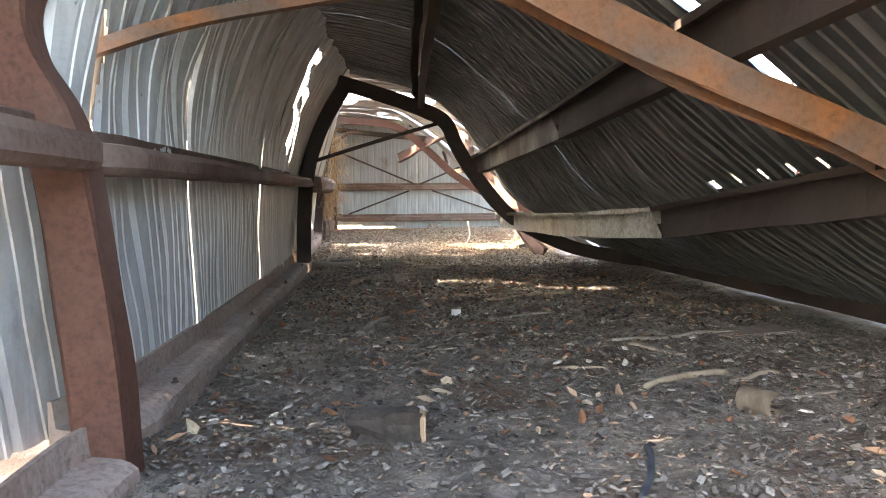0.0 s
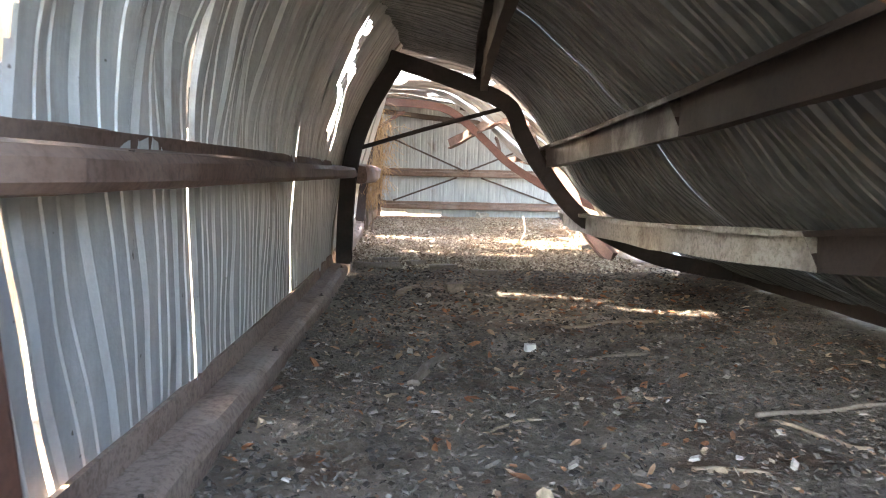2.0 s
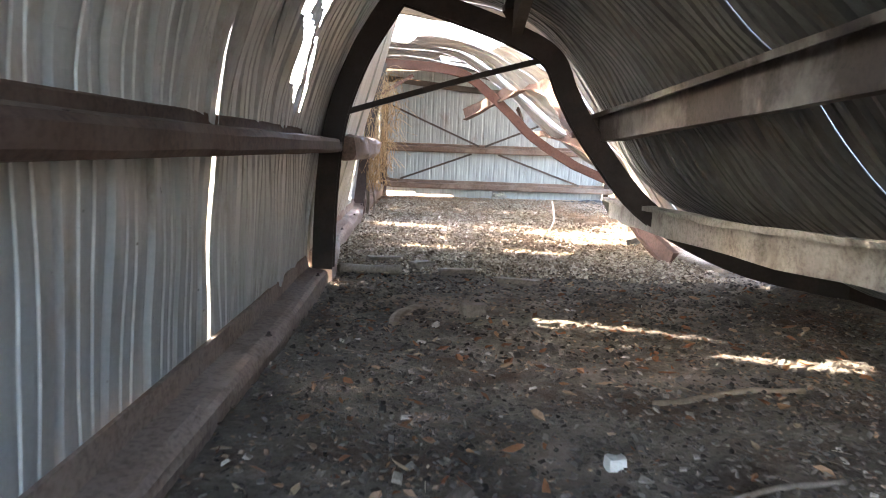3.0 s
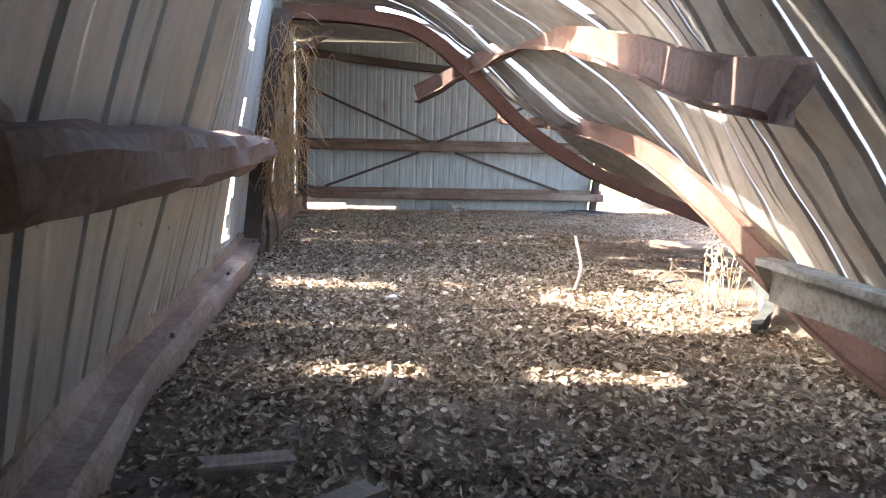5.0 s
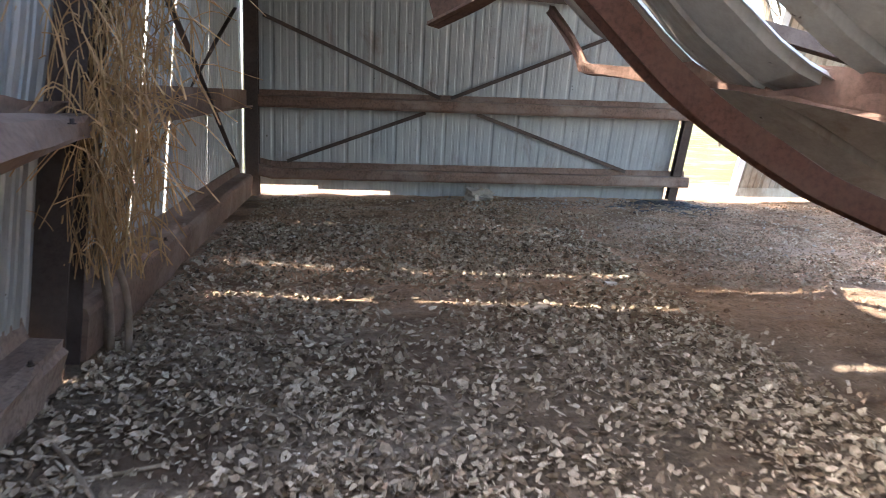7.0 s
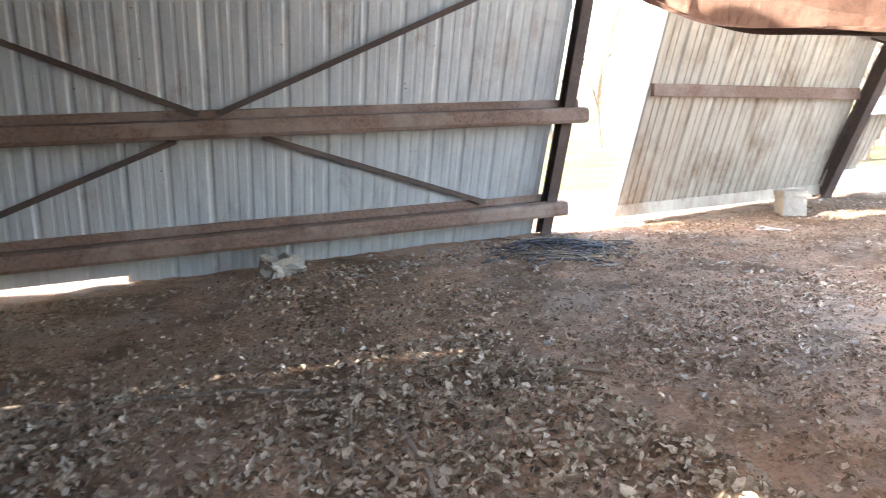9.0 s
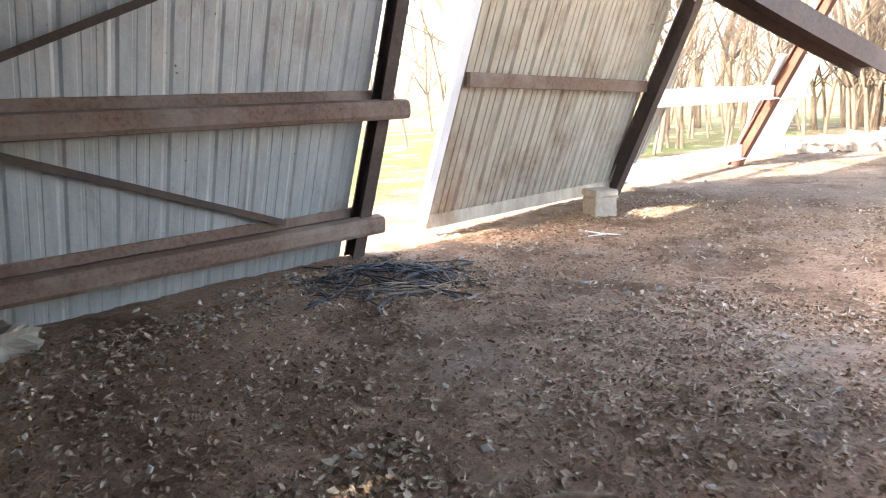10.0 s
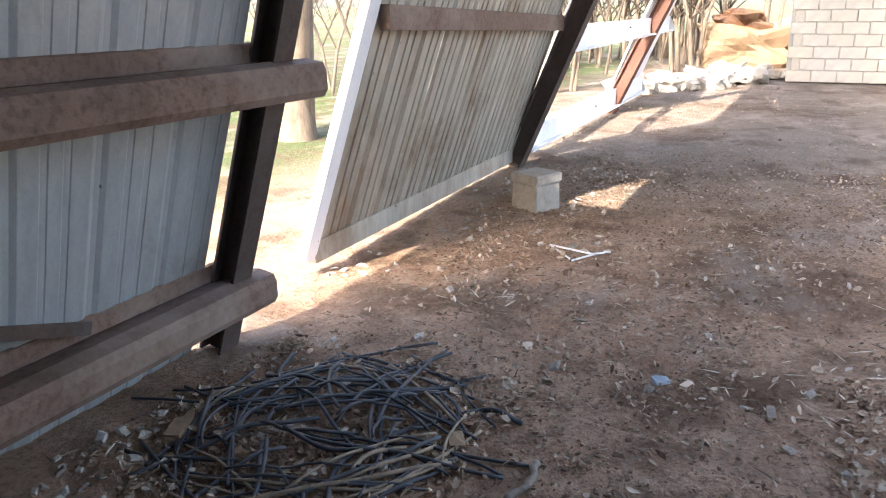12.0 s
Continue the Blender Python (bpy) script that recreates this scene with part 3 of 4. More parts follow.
steel("purlin", [(2.05, -7.2, 0.95), (2.0, -5.7, 0.82), (1.9, -3.9, 0.65)], PUR, FLAKED, "bowed dark purlin stripped of its paint", (0, 0, 1), 0.02, 3, 20)
steel("purlin", [(1.9, -3.9, 0.65), (1.75, -1.5, 0.56), (1.68, 0.5, 0.54), (1.85, 2.4, 0.50)], PUR, PALE_FLAKED, "bowed purlin with pale peeling paint", (0, 0, 1), 0.02, 3, 24)
steel("purlin", [(3.3, -7.0, 0.12), (3.28, -3, 0.10), (3.2, 0, 0.10), (3.1, 2.0, 0.12)], PUR, FLAKED, "lowest purlin resting on the dirt", (0, 0, 1), 0.01, 4)
steel("purlin", [(0.55, 7.4, 1.62), (1.05, 6.9, 1.88), (1.40, 6.0, 2.02), (1.52, 5.0, 1.90), (1.50, 4.0, 1.72), (1.46, 3.0, 1.52), (1.38, 2.2, 1.36), (1.34, 1.4, 1.24)], z_profile(0.18, 0.07), PURLIN_RED,
      "wavy purlin twisted over the rafter, rusty and paint-flecked", (0, 0, 1), 0.05, 5, 60)
steel("rafter", [(0.9, 11.05, 2.68), (2.0, 10.95, 2.42), (3.0, 10.88, 2.17), (4.0, 10.75, 1.92), (5.2, 10.6, 1.62), (6.4, 10.4, 1.32)], i_profile(0.20, 0.14, 0.012), DARK_POST, "dark brown rafter hanging low past the roof edge", n=20)
steel("purlin", [(1.62, 9.6, 1.90), (1.66, 9.05, 1.64), (1.62, 8.6, 1.47), (1.60, 8.42, 1.42), (1.68, 8.3, 1.405), (1.84, 8.1, 1.385), (1.93, 7.5, 1.38), (1.97, 7.0, 1.36), (2.18, 6.0, 1.22), (2.24, 5.0, 1.03), (2.27, 4.0, 0.74), (2.24, 3.2, 0.47), (2.3, 2.5, 0.2), (2.4, 2.0, 0.03)], z_profile(0.15, 0.06), PURLIN_RED,
      "red-brown purlin buckled down to the floor", (0, 0, 1), 0.03, 6, 80, size=lambda f: 0.4 + 0.6 * min(1.0, max(0.0, (f - 0.36) / 0.15)))


# ---- gable wall ----
def gable(x, z):
    f = min(max((x + 1.2) / 5.6, 0.0), 1.0)
    return (x, 13.26 + 0.16 * f - 0.35 * f * z, z)


def make_gable():
    wall = empty("wall_gable", "blue-grey ribbed galvanised gable wall with crossed rods, leaning in at one end", "wall", "structure")
    xs = [-1.24, -0.35, 0.55, 1.45, 2.35, 3.25, 4.13]
    for i, (a, b) in enumerate(zip(xs, xs[1:])):
        part("panel", rib_sheet(gable, a - 0.012, b + 0.012, 0.08 if i < 1 else 0.03 if i < 2 else -0.04, 2.9, 14, 0.26, 0.006, i * 5.1, a), GALV, wall)
    return wall


make_gable()


def along_gable(z, off, x0, x1, n=12):
    out = []
    for i in range(n):
        x = x0 + (x1 - x0) * i / (n - 1)
        p = gable(x, z)
        out.append((p[0], p[1] - off, z))
    return out


side_girt("dusty brown base girt of the gable wall", [(-1.15, 13.10, 0.30)] + along_gable(0.24, 0.135, -0.9, 4.36), 0.004, GIRT, [(a, b * 1.3) for a, b in MID_GIRT])
side_girt("dusty brown mid girt of the gable wall", along_gable(1.10, 0.14, -1.2, 4.37), 0.004, GIRT, [(a, b * 1.3) for a, b in MID_GIRT])
for label, a, b in (("thin dark cross rod", (-0.73, 0.38), (0.95, 1.02)), ("thin dark cross rod", (3.55, 0.35), (1.58, 1.02)),
                    ("thin dark cross rod", (1.12, 1.2), (-1.0, 2.10)), ("thin dark cross rod", (1.25, 1.2), (3.4, 2.10))):
    pa, pb = gable(*a), gable(*b)
    steel("brace", [(pa[0], pa[1] - 0.05, pa[2]), (pb[0], pb[1] - 0.05, pb[2])], box_profile(0.045, 0.012), DARK_POST, label + " on the gable wall", n=4)
steel("column", [(4.22, 13.34, -0.02), (4.22, 12.97, 1.1), (4.21, 12.50, 2.6)], i_profile(0.11, 0.11, 0.012), DARK_POST, "dark brown jamb column by the doorway, leaning in", n=8, category="column")


# ---- fallen-in door leaf and the open bays beyond ----
def leaf(x, z):
    return (x + 0.04 * z, 13.58 - 0.33 * z + 0.02 * (x - 5.2), z)


def make_leaf():
    wall = empty("door_1", "clay-stained ribbed sliding door leaf with a white edge trim, leaning in", "door", "structure")
    for i, (a, b) in enumerate(((5.2, 6.1), (6.1, 7.0), (7.0, 8.3))):
        part("panel", rib_sheet(leaf, a, b, 0.12, 2.6, 14, 0.8, 0.006, 40 + i, a), DOOR_SHEET, wall)
    part("trim", sweep(bmesh.new(), [leaf(5.16, 0.06), leaf(5.16, 1.3), leaf(5.16, 2.62)], box_profile(0.10, 0.05), (0, 1, 0)), WHITE_TRIM, wall, "white folded edge trim")
    part("bottom_rail", sweep(bmesh.new(), [leaf(5.2, 0.09), leaf(8.25, 0.09)], box_profile(0.05, 0.12)), DOOR_SHEET, wall, "pale clay-dusted bottom rail")
    a, b = leaf(5.25, 1.30), leaf(8.25, 1.20)
    part("rail", sweep(bmesh.new(), [(a[0], a[1] - 0.05, a[2]), (b[0], b[1] - 0.05, b[2])], box_profile(0.05, 0.12)), GIRT, wall, "red-brown wooden cross rail")
    return wall


make_leaf()


def bay(x, z):
    return (x, 13.72 - 0.42 * z + 0.03 * (x - 8.4), z)


def post(x, lean, label, mat):
    a, b, c = bay(x, -0.05), bay(x, 1.0), bay(x, 2.7)
    return steel("post", [(a[0], a[1] - 0.12, a[2]), (b[0] + lean, b[1] - 0.12, b[2]), (c[0] + 2.7 * lean, c[1] - 0.12, c[2])], i_profile(0.16, 0.13, 0.012), mat, label, n=6, category="column")


post(8.3, 0.05, "dark brown steel post leaning in beside the door leaf", DARK_POST)
post(11.9, 0.25, "rust-red steel post leaning hard over", PRIMER)
bays = empty("wall_side_bays", "torn sheets left hanging between leaning posts", "wall", "structure")
part("panel", rib_sheet(bay, 8.4, 9.3, 0.15, 2.6, 10, 0.8, 0.02, 60, 8.4, lambda x, z: x > 8.75 + 0.25 * math.sin(z * 2.0) + 0.12 * z), DOOR_SHEET, bays)
part("panel", rib_sheet(bay, 12.0, 13.9, 0.15, 1.6, 10, 0.8, 0.02, 61, 12.0), WHITE_TRIM, bays)


def along_bay(z, x0, x1, n=10):
    return [(p[0], p[1] - 0.1, p[2]) for p in (bay(x0 + (x1 - x0) * i / (n - 1), z) for i in range(n))]


side_girt("pale galvanised mid girt across the open bay", along_bay(1.06, 8.4, 13.6), 0.03, WHITE_TRIM, GIRT_Z, 11)
side_girt("pale galvanised base girt across the open bay", along_bay(0.19, 8.4, 13.8), 0.05, WHITE_TRIM, GIRT_Z, 12)


# ---- litter on the floor ----
def litter(name, label, areas, lo, hi, mat, lift=0.004, thick=False, seed=1, curl=0.35, slim=(0.3, 0.6)):
    """Many small bent flakes lying on the ground. areas: x0, x1, y0, y1, count."""
    rng = np.random.default_rng(seed)
    verts, faces = [], []
    for x0, x1, y0, y1, count in areas:
        for _ in range(count):
            x, y = rng.uniform(x0, x1), rng.uniform(y0, y1)
            if noise.noise((x * 0.9, y * 0.9, seed * 1.3)) + 0.5 * noise.noise((x * 3.1, y * 3.1, seed)) < rng.uniform(-0.7, 0.15):
                continue
            z = ground_height(x, y) + lift + rng.uniform(0, 0.012)
            s = rng.uniform(lo, hi) * (0.7 if rng.random() < 0.6 else 1.0)
            w = s * (rng.uniform(0.6, 0.95) if thick else rng.uniform(*slim))
            a, t, r = rng.uniform(0, 6.283), rng.normal(0, curl), rng.normal(0, curl)
            m = Matrix.Translation((x, y, z)) @ Euler((t, r, a)).to_matrix().to_4x4()
            c = rng.uniform(0.05, 0.9) * w
            k = len(verts)
            if thick:
                h = s * rng.uniform(0.25, 0.5)
                q = [(-s, -w, 0), (s * 0.8, -w * 0.7, 0), (s, w, 0), (-s * 0.7, w * 0.9, 0), (-s * 0.7, -w * 0.6, h), (s * 0.6, -w * 0.5, h * 0.8), (s * 0.7, w * 0.7, h), (-s * 0.5, w * 0.6, h * 0.9)]
                verts += [tuple(m @ Vector(p)) for p in q]
                faces += [(k + 4, k + 5, k + 6, k + 7), (k, k + 1, k + 5, k + 4), (k + 1, k + 2, k + 6, k + 5), (k + 2, k + 3, k + 7, k + 6), (k + 3, k, k + 4, k + 7)]
            else:
                q = [(-s, 0, c * 0.5), (-s * 0.3, -w, c), (-s * 0.25, 0, 0), (-s * 0.3, w, c), (s * 0.45, -w * 0.8, c), (s * 0.4, 0, 0), (s * 0.45, w * 0.8, c), (s, 0, c * 0.9)]
                verts += [tuple(m @ Vector((p[0] + s * j[0], p[1] + w * j[1], p[2] + 0.5 * w * j[2]))) for p, j in zip(q, rng.uniform(-0.32, 0.32, (8, 3)))]
                faces += [(k, k + 1, k + 2), (k, k + 2, k + 3), (k + 1, k + 4, k + 5, k + 2), (k + 2, k + 5, k + 6, k + 3), (k + 4, k + 7, k + 5), (k + 5, k + 7, k + 6)]
    me = bpy.data.meshes.new(name)
    me.from_pydata(verts, [], faces)
    me.materials.append(mat)
    return tagged(new(name, me), label, "litter", kind="stuff")


def island_colors(name, stops, rough=0.85):
    m = Mat(name, rough=rough, spec=0.25)
    base = m.ramp(m.island(), *stops)
    m.color(m.mix(m.ramp(m.noise(60, 4, 0.7), (0.4, (0.0,)), (0.75, (0.5,))), base, (0.05, 0.035, 0.025)))
    return m.m


LEAF_DRY = island_colors("dry_leaf", ((0.0, (0.09, 0.064, 0.045)), (0.3, (0.29, 0.225, 0.16)), (0.7, (0.48, 0.395, 0.305)), (1.0, (0.66, 0.58, 0.46))))
LEAF_RED = island_colors("fallen_brown_leaf", ((0.0, (0.16, 0.10, 0.065)), (0.5, (0.38, 0.275, 0.19)), (0.85, (0.50, 0.40, 0.30)), (1.0, (0.60, 0.52, 0.42))))
LEAF_FEW = island_colors("rusty_oak_leaf", ((0.0, (0.12, 0.06, 0.035)), (0.5, (0.28, 0.12, 0.055)), (1.0, (0.42, 0.34, 0.24))))
GRAVEL = island_colors("ash_and_gravel", ((0.0, (0.045, 0.04, 0.036)), (0.55, (0.13, 0.115, 0.10)), (0.93, (0.16, 0.145, 0.125)), (1.0, (0.30, 0.28, 0.25))), 0.9)
LUMP = island_colors("char_lump", ((0.0, (0.02, 0.018, 0.016)), (0.5, (0.075, 0.066, 0.058)), (1.0, (0.24, 0.21, 0.18))), 0.95)
PALE_BITS = island_colors("pale_stone_bits", ((0.0, (0.20, 0.17, 0.14)), (1.0, (0.55, 0.50, 0.44))), 0.9)

litter("leaf_litter", "thick drift of dry grey-brown leaves on the earth floor", [(-0.9, 2.6, 0.9, 6.0, 42000), (-1.0, 2.3, 6.0, 10.8, 30000)], 0.009, 0.030, LEAF_DRY, seed=3, curl=0.5, slim=(0.3, 0.85))
litter("leaf_scatter", "brown leaves scattered over red dirt", [(-0.9, 3.4, 9.8, 12.9, 14000), (2.4, 5.0, 8.6, 11.0, 7000), (2.0, 3.6, 5.5, 8.6, 1200), (3.4, 9.0, 9.5, 13.0, 5000), (3.3, 4.45, 12.0, 13.15, 2200), (6.0, 16.0, 8.0, 14.0, 2600)], 0.009, 0.025, LEAF_RED, seed=5, curl=0.45, slim=(0.3, 0.8))
litter("ash_gravel", "grey ash, gravel and charred crumbs", [(-0.7, 3.2, -7.4, 1.2, 24000)], 0.006, 0.016, GRAVEL, 0.0, True, 7)
litter("ash_lumps", "dark lumps of ash and broken char", [(-0.65, 3.1, -7.3, 1.2, 9000)], 0.009, 0.022, LUMP, -0.003, True, 17)
litter("gravel_stones", "loose grey stones on the ashy floor", [(-0.7, 3.0, -7.3, 1.0, 1500)], 0.014, 0.028, GRAVEL, 0.0, True, 8)
litter("oak_leaves", "sparse orange-brown leaves on ashy ground", [(-0.6, 3.0, -7.2, 0.8, 1100)], 0.02, 0.045, LEAF_FEW, seed=9)
litter("pale_chips", "pale stone chips along the gable foot", [(1.2, 4.2, 12.2, 13.2, 420), (-0.8, 6.5, 9.5, 13.0, 260), (5.2, 8.4, 12.6, 13.5, 300), (-0.6, 2.6, -7.4, 0.5, 420)], 0.012, 0.03, PALE_BITS, 0.0, True, 11)

CLOD = island_colors("dirt_clod", ((0.0, (0.12, 0.078, 0.052)), (0.6, (0.30, 0.20, 0.135)), (1.0, (0.42, 0.32, 0.24))), 0.95)
litter("dirt_clods", "crumbs and clods of red-brown dirt", [(-0.8, 4.0, 9.0, 13.0, 9000), (3.5, 9.5, 9.0, 13.2, 20000), (-0.7, 3.0, -7.3, 1.5, 9000)], 0.005, 0.013, CLOD, 0.0, True, 13)
litter("wood_shreds", "thin pale shreds of stem and straw", [(-0.8, 6.0, 1.0, 13.0, 2600), (3.0, 8.5, 9.5, 13.2, 3200), (-0.6, 2.8, -7.0, 1.0, 350)], 0.02, 0.06, LEAF_DRY, 0.006, False, 15, 0.12, (0.05, 0.1))
# ---- loose things ----
TWIG = simple("dry_twig_wood", (0.14, 0.10, 0.07), (0.34, 0.27, 0.20), 14, stretch=(1, 1, 0.2))
WOOD_OLD = simple("weathered_board", (0.13, 0.105, 0.085), (0.27, 0.225, 0.185), 9, stretch=(6, 1, 6))
# char black, also the painted shade of the concrete block's side hole
CHAR_SHADE = simple("char_and_hole_shade", (0.012, 0.011, 0.01), (0.065, 0.05, 0.04), 22, bump=0.9)
SPLIT_WOOD = simple("fresh_split_wood", (0.20, 0.13, 0.08), (0.38, 0.27, 0.17), 12)
CONCRETE = simple("concrete_grey", (0.24, 0.215, 0.18), (0.36, 0.33, 0.285), 18, 0.9, 0.5)
HOSE = simple("dusty_blue_black_hose", (0.022, 0.027, 0.036), (0.085, 0.09, 0.10), 9, 0.6, 0.2)
STEEL_ROD = simple("pale_bare_rod", (0.38, 0.33, 0.28), (0.58, 0.52, 0.46), 15, 0.5, 0.2)
PLASTIC = simple("pale_blue_plastic", (0.16, 0.22, 0.27), (0.32, 0.38, 0.42), 9, 0.5, 0.3)
LEAF_PALE = simple("pale_dry_leaf", (0.42, 0.33, 0.25), (0.60, 0.50, 0.40), 12, 0.85, 0.3)
PAPER = simple("dirty_white_scrap", (0.50, 0.49, 0.46), (0.74, 0.73, 0.70), 7, 0.8, 0.3)


def on_ground(x, y, up=0.0):
    return Vector((x, y, ground_height(x, y) + up))


def stick(name, a, b, r, mat, label, category, bend=0.02, seed=0, up=0.0, flat=1.0):
    """A thin stick, cable or board lying on the ground from a to b."""
    rng = random.Random(seed)
    n = 7
    d = Vector((b[0] - a[0], b[1] - a[1]))
    side = Vector((-d.y, d.x)).normalized()
    pts = []
    for i in range(n):
        f = i / (n - 1)
        off = side * (bend * math.sin(f * math.pi) + rng.uniform(-1, 1) * bend * 0.25)
        pts.append(on_ground(a[0] + d.x * f + off.x, a[1] + d.y * f + off.y, up + r * flat * 0.8))
    prof = [(u * (1 + 0.1 * rng.uniform(-1, 1)), v * flat) for u, v in round_profile(r, 7)]
    bm = sweep(bmesh.new(), smooth_line(pts, 14), prof)
    return solo(name, bm, mat, label, category, smooth=flat > 0.6)


STICKS = [((1.46, -4.36), (2.3, -4.15), 0.012), ((1.33, -5.27), (1.78, -5.12), 0.016), ((1.74, -5.26), (2.0, -5.18), 0.012), ((0.9, -3.3), (1.4, -3.1), 0.011), ((1.0, -4.9), (1.25, -4.95), 0.007),
          ((1.0, -2.4), (1.7, -2.2), 0.013), ((1.7, -5.6), (2.1, -5.5), 0.008), ((0.3, -4.6), (0.55, -4.4), 0.006), ((1.75, -4.7), (1.5, -4.4), 0.009),
          ((-0.27, 2.77), (-0.0, 2.84), 0.010), ((0.16, 2.87), (0.07, 2.25), 0.016), ((-0.67, 7.58), (0.14, 7.11), 0.010), ((-0.23, 10.83), (1.1, 10.36), 0.012), ((-0.2, 9.7), (-0.05, 9.0), 0.009),
          ((1.05, 9.6), (1.45, 10.6), 0.009), ((3.95, 11.83), (3.72, 11.84), 0.013), ((1.7, 9.4), (2.1, 9.3), 0.008), ((2.1, 10.2), (2.45, 9.95), 0.012), ((1.35, 10.0), (1.2, 9.2), 0.012), ((-0.9, 6.2), (-0.5, 5.6), 0.01), ((-0.95, 5.7), (-0.4, 6.0), 0.008)]
for k, (a, b, r) in enumerate(STICKS):
    stick("stick", a, b, r, TWIG if k % 3 else WOOD_OLD, "thin dry stick lying on the litter", "stick", 0.03, k)
stick("strip", (0.48, 4.13), (1.06, 4.09), 0.03, CHAR_SHADE, "dark flat strip half buried in leaves", "strip", 0.01, 70, 0.004, 0.3)
stick("board_scrap", (0.03, -3.9), (0.2, -3.28), 0.035, WOOD_OLD, "splintered scrap of grey board on ashes", "board", 0.02, 71, 0.0, 0.5)
stick("board_scrap", (-0.66, 0.78), (-0.17, 0.92), 0.06, WOOD_OLD, "grey board end lying beside the frame foot", "board", 0.005, 72, 0.0, 0.7)
stick("board_scrap", (-0.12, -0.99), (0.02, -0.42), 0.04, TWIG, "curled strip of bark on the ashes", "bark", 0.05, 73, 0.0, 0.4)
stick("cable", (1.02, -6.15), (0.74, -6.75), 0.012, HOSE, "black cable half buried in ashes", "cable", 0.07, 74)
stick("cable", (1.89, 5.28), (2.75, 5.5), 0.009, HOSE, "thin cable lying over the leaves", "cable", 0.05, 75)


def rough_block(size, seed, cuts=2, jag=0.12):
    bm = bmesh.new()
    bmesh.ops.create_cube(bm, size=1.0)
    bmesh.ops.subdivide_edges(bm, edges=bm.edges[:], cuts=cuts, use_grid_fill=True)
    for v in bm.verts:
        q = v.co * 2.3 + Vector((seed, seed * 0.7, 0))
        v.co += v.co.normalized() * jag * noise.noise(q) - v.co * 0.12 * max(0, v.co.length - 0.62)
        v.co = Vector((v.co.x * size[0], v.co.y * size[1], v.co.z * size[2]))
    return bm


def drop(ob, x, y, up, turn=0, tilt=0):
    ob.matrix_world = pose(x, y, ground_height(x, y) + up, tilt, 0, turn)
    return ob


def log_block():
    log = empty("charred_log", "short charred timber block with a raw split end", "log")
    part("body", rough_block((0.23, 0.10, 0.105), 3, 5, 0.28), CHAR_SHADE, log)
    e = part("split_end", rough_block((0.02, 0.088, 0.09), 5, 3, 0.10), SPLIT_WOOD, log, "raw tan split end")
    e.location = (0.116, 0, 0)
    return drop(log, 0.18, -6.02, 0.04, -3)


log_block()
for k, (x, y, w, d, h, t, mat, label) in enumerate([
        (0.35, -0.62, 0.15, 0.10, 0.09, 15, WOOD_OLD, "squarish broken lump of board on the ashes"), (2.4, -4.1, 0.5, 0.25, 0.02, 20, WOOD_OLD, "flat scrap of grey plywood on dark ground"),
        (0.0, 1.3, 0.22, 0.1, 0.06, 40, WOOD_OLD, "broken board end in the debris"), (0.7, -3.02, 0.06, 0.05, 0.05, 10, PAPER, "single pale stone on dark ashes"),
        (-0.35, 1.6, 0.3, 0.1, 0.05, 10, WOOD_OLD, "grey board end near the frame foot"), (0.75, 0.6, 0.35, 0.08, 0.05, -15, WOOD_OLD, "splintered board end in the debris"), (0.3, 0.9, 0.3, 0.09, 0.06, 5, WOOD_OLD, "splintered board end in the debris"),
        (0.23, 4.62, 0.10, 0.07, 0.03, 60, PAPER, "crumpled dirty white scrap"), (1.94, 4.66, 0.07, 0.06, 0.03, 20, PAPER, "crumpled dirty white scrap"), (1.92, 8.59, 0.09, 0.05, 0.02, 0, PAPER, "crumpled dirty white scrap"),
        (-0.38, 10.12, 0.06, 0.04, 0.015, 0, PAPER, "crumpled dirty white scrap"), (3.95, 12.1, 0.09, 0.05, 0.03, 30, SPLIT_WOOD, "short chunk of pale wood"), (3.7, 13.0, 0.10, 0.05, 0.03, 10, SPLIT_WOOD, "short chunk of pale wood"),
        (4.76, 11.60, 0.09, 0.06, 0.025, 30, PLASTIC, "crumpled pale blue plastic scrap by a small hole"), (4.70, 11.50, 0.06, 0.03, 0.02, -20, LEAF_PALE, "small pale dry leaf by a hole"), (4.82, 12.18, 0.10, 0.04, 0.015, 15, LEAF_PALE, "small pale dry leaf by a hole"), (4.62, 11.2, 0.09, 0.03, 0.02, 5, WOOD_OLD, "small grey board splinter"),
        (1.25, 7.9, 0.16, 0.10, 0.02, 35, LEAF_PALE, "large pale curled leaf on the litter"), (3.62, 12.98, 0.11, 0.06, 0.035, 20, SPLIT_WOOD, "short chunk of pale split wood")]):
    ob = solo("scrap", rough_block((w, d, h), k * 1.7, 3, 0.14), mat, label, "scrap")
    drop(ob, x, y, h * 0.35, t)


def curled_can():
    bm = bmesh.new()
    n = 14
    rings = []
    for j in range(5):
        ring = []
        for i in range(n):
            a = 0.6 + i / (n - 1) * 5.1
            r = 0.055 + 0.006 * noise.noise((i * 0.6, j * 0.9, 2))
            ring.append(bm.verts.new((r * math.cos(a), j * 0.04 - 0.08, r * math.sin(a) * 0.9)))
        rings.append(ring)
    for r0, r1 in zip(rings, rings[1:]):
        for i in range(n - 1):
            bm.faces.new((r0[i], r0[i + 1], r1[i + 1], r1[i]))
    bmesh.ops.solidify(bm, geom=bm.faces[:], thickness=0.004)
    ob = solo("curled_bark", bm, TWIG, "curled tube of dry bark lying on gravel", "bark", smooth=True)
    return drop(ob, 1.63, -5.75, 0.045, 25)


curled_can()
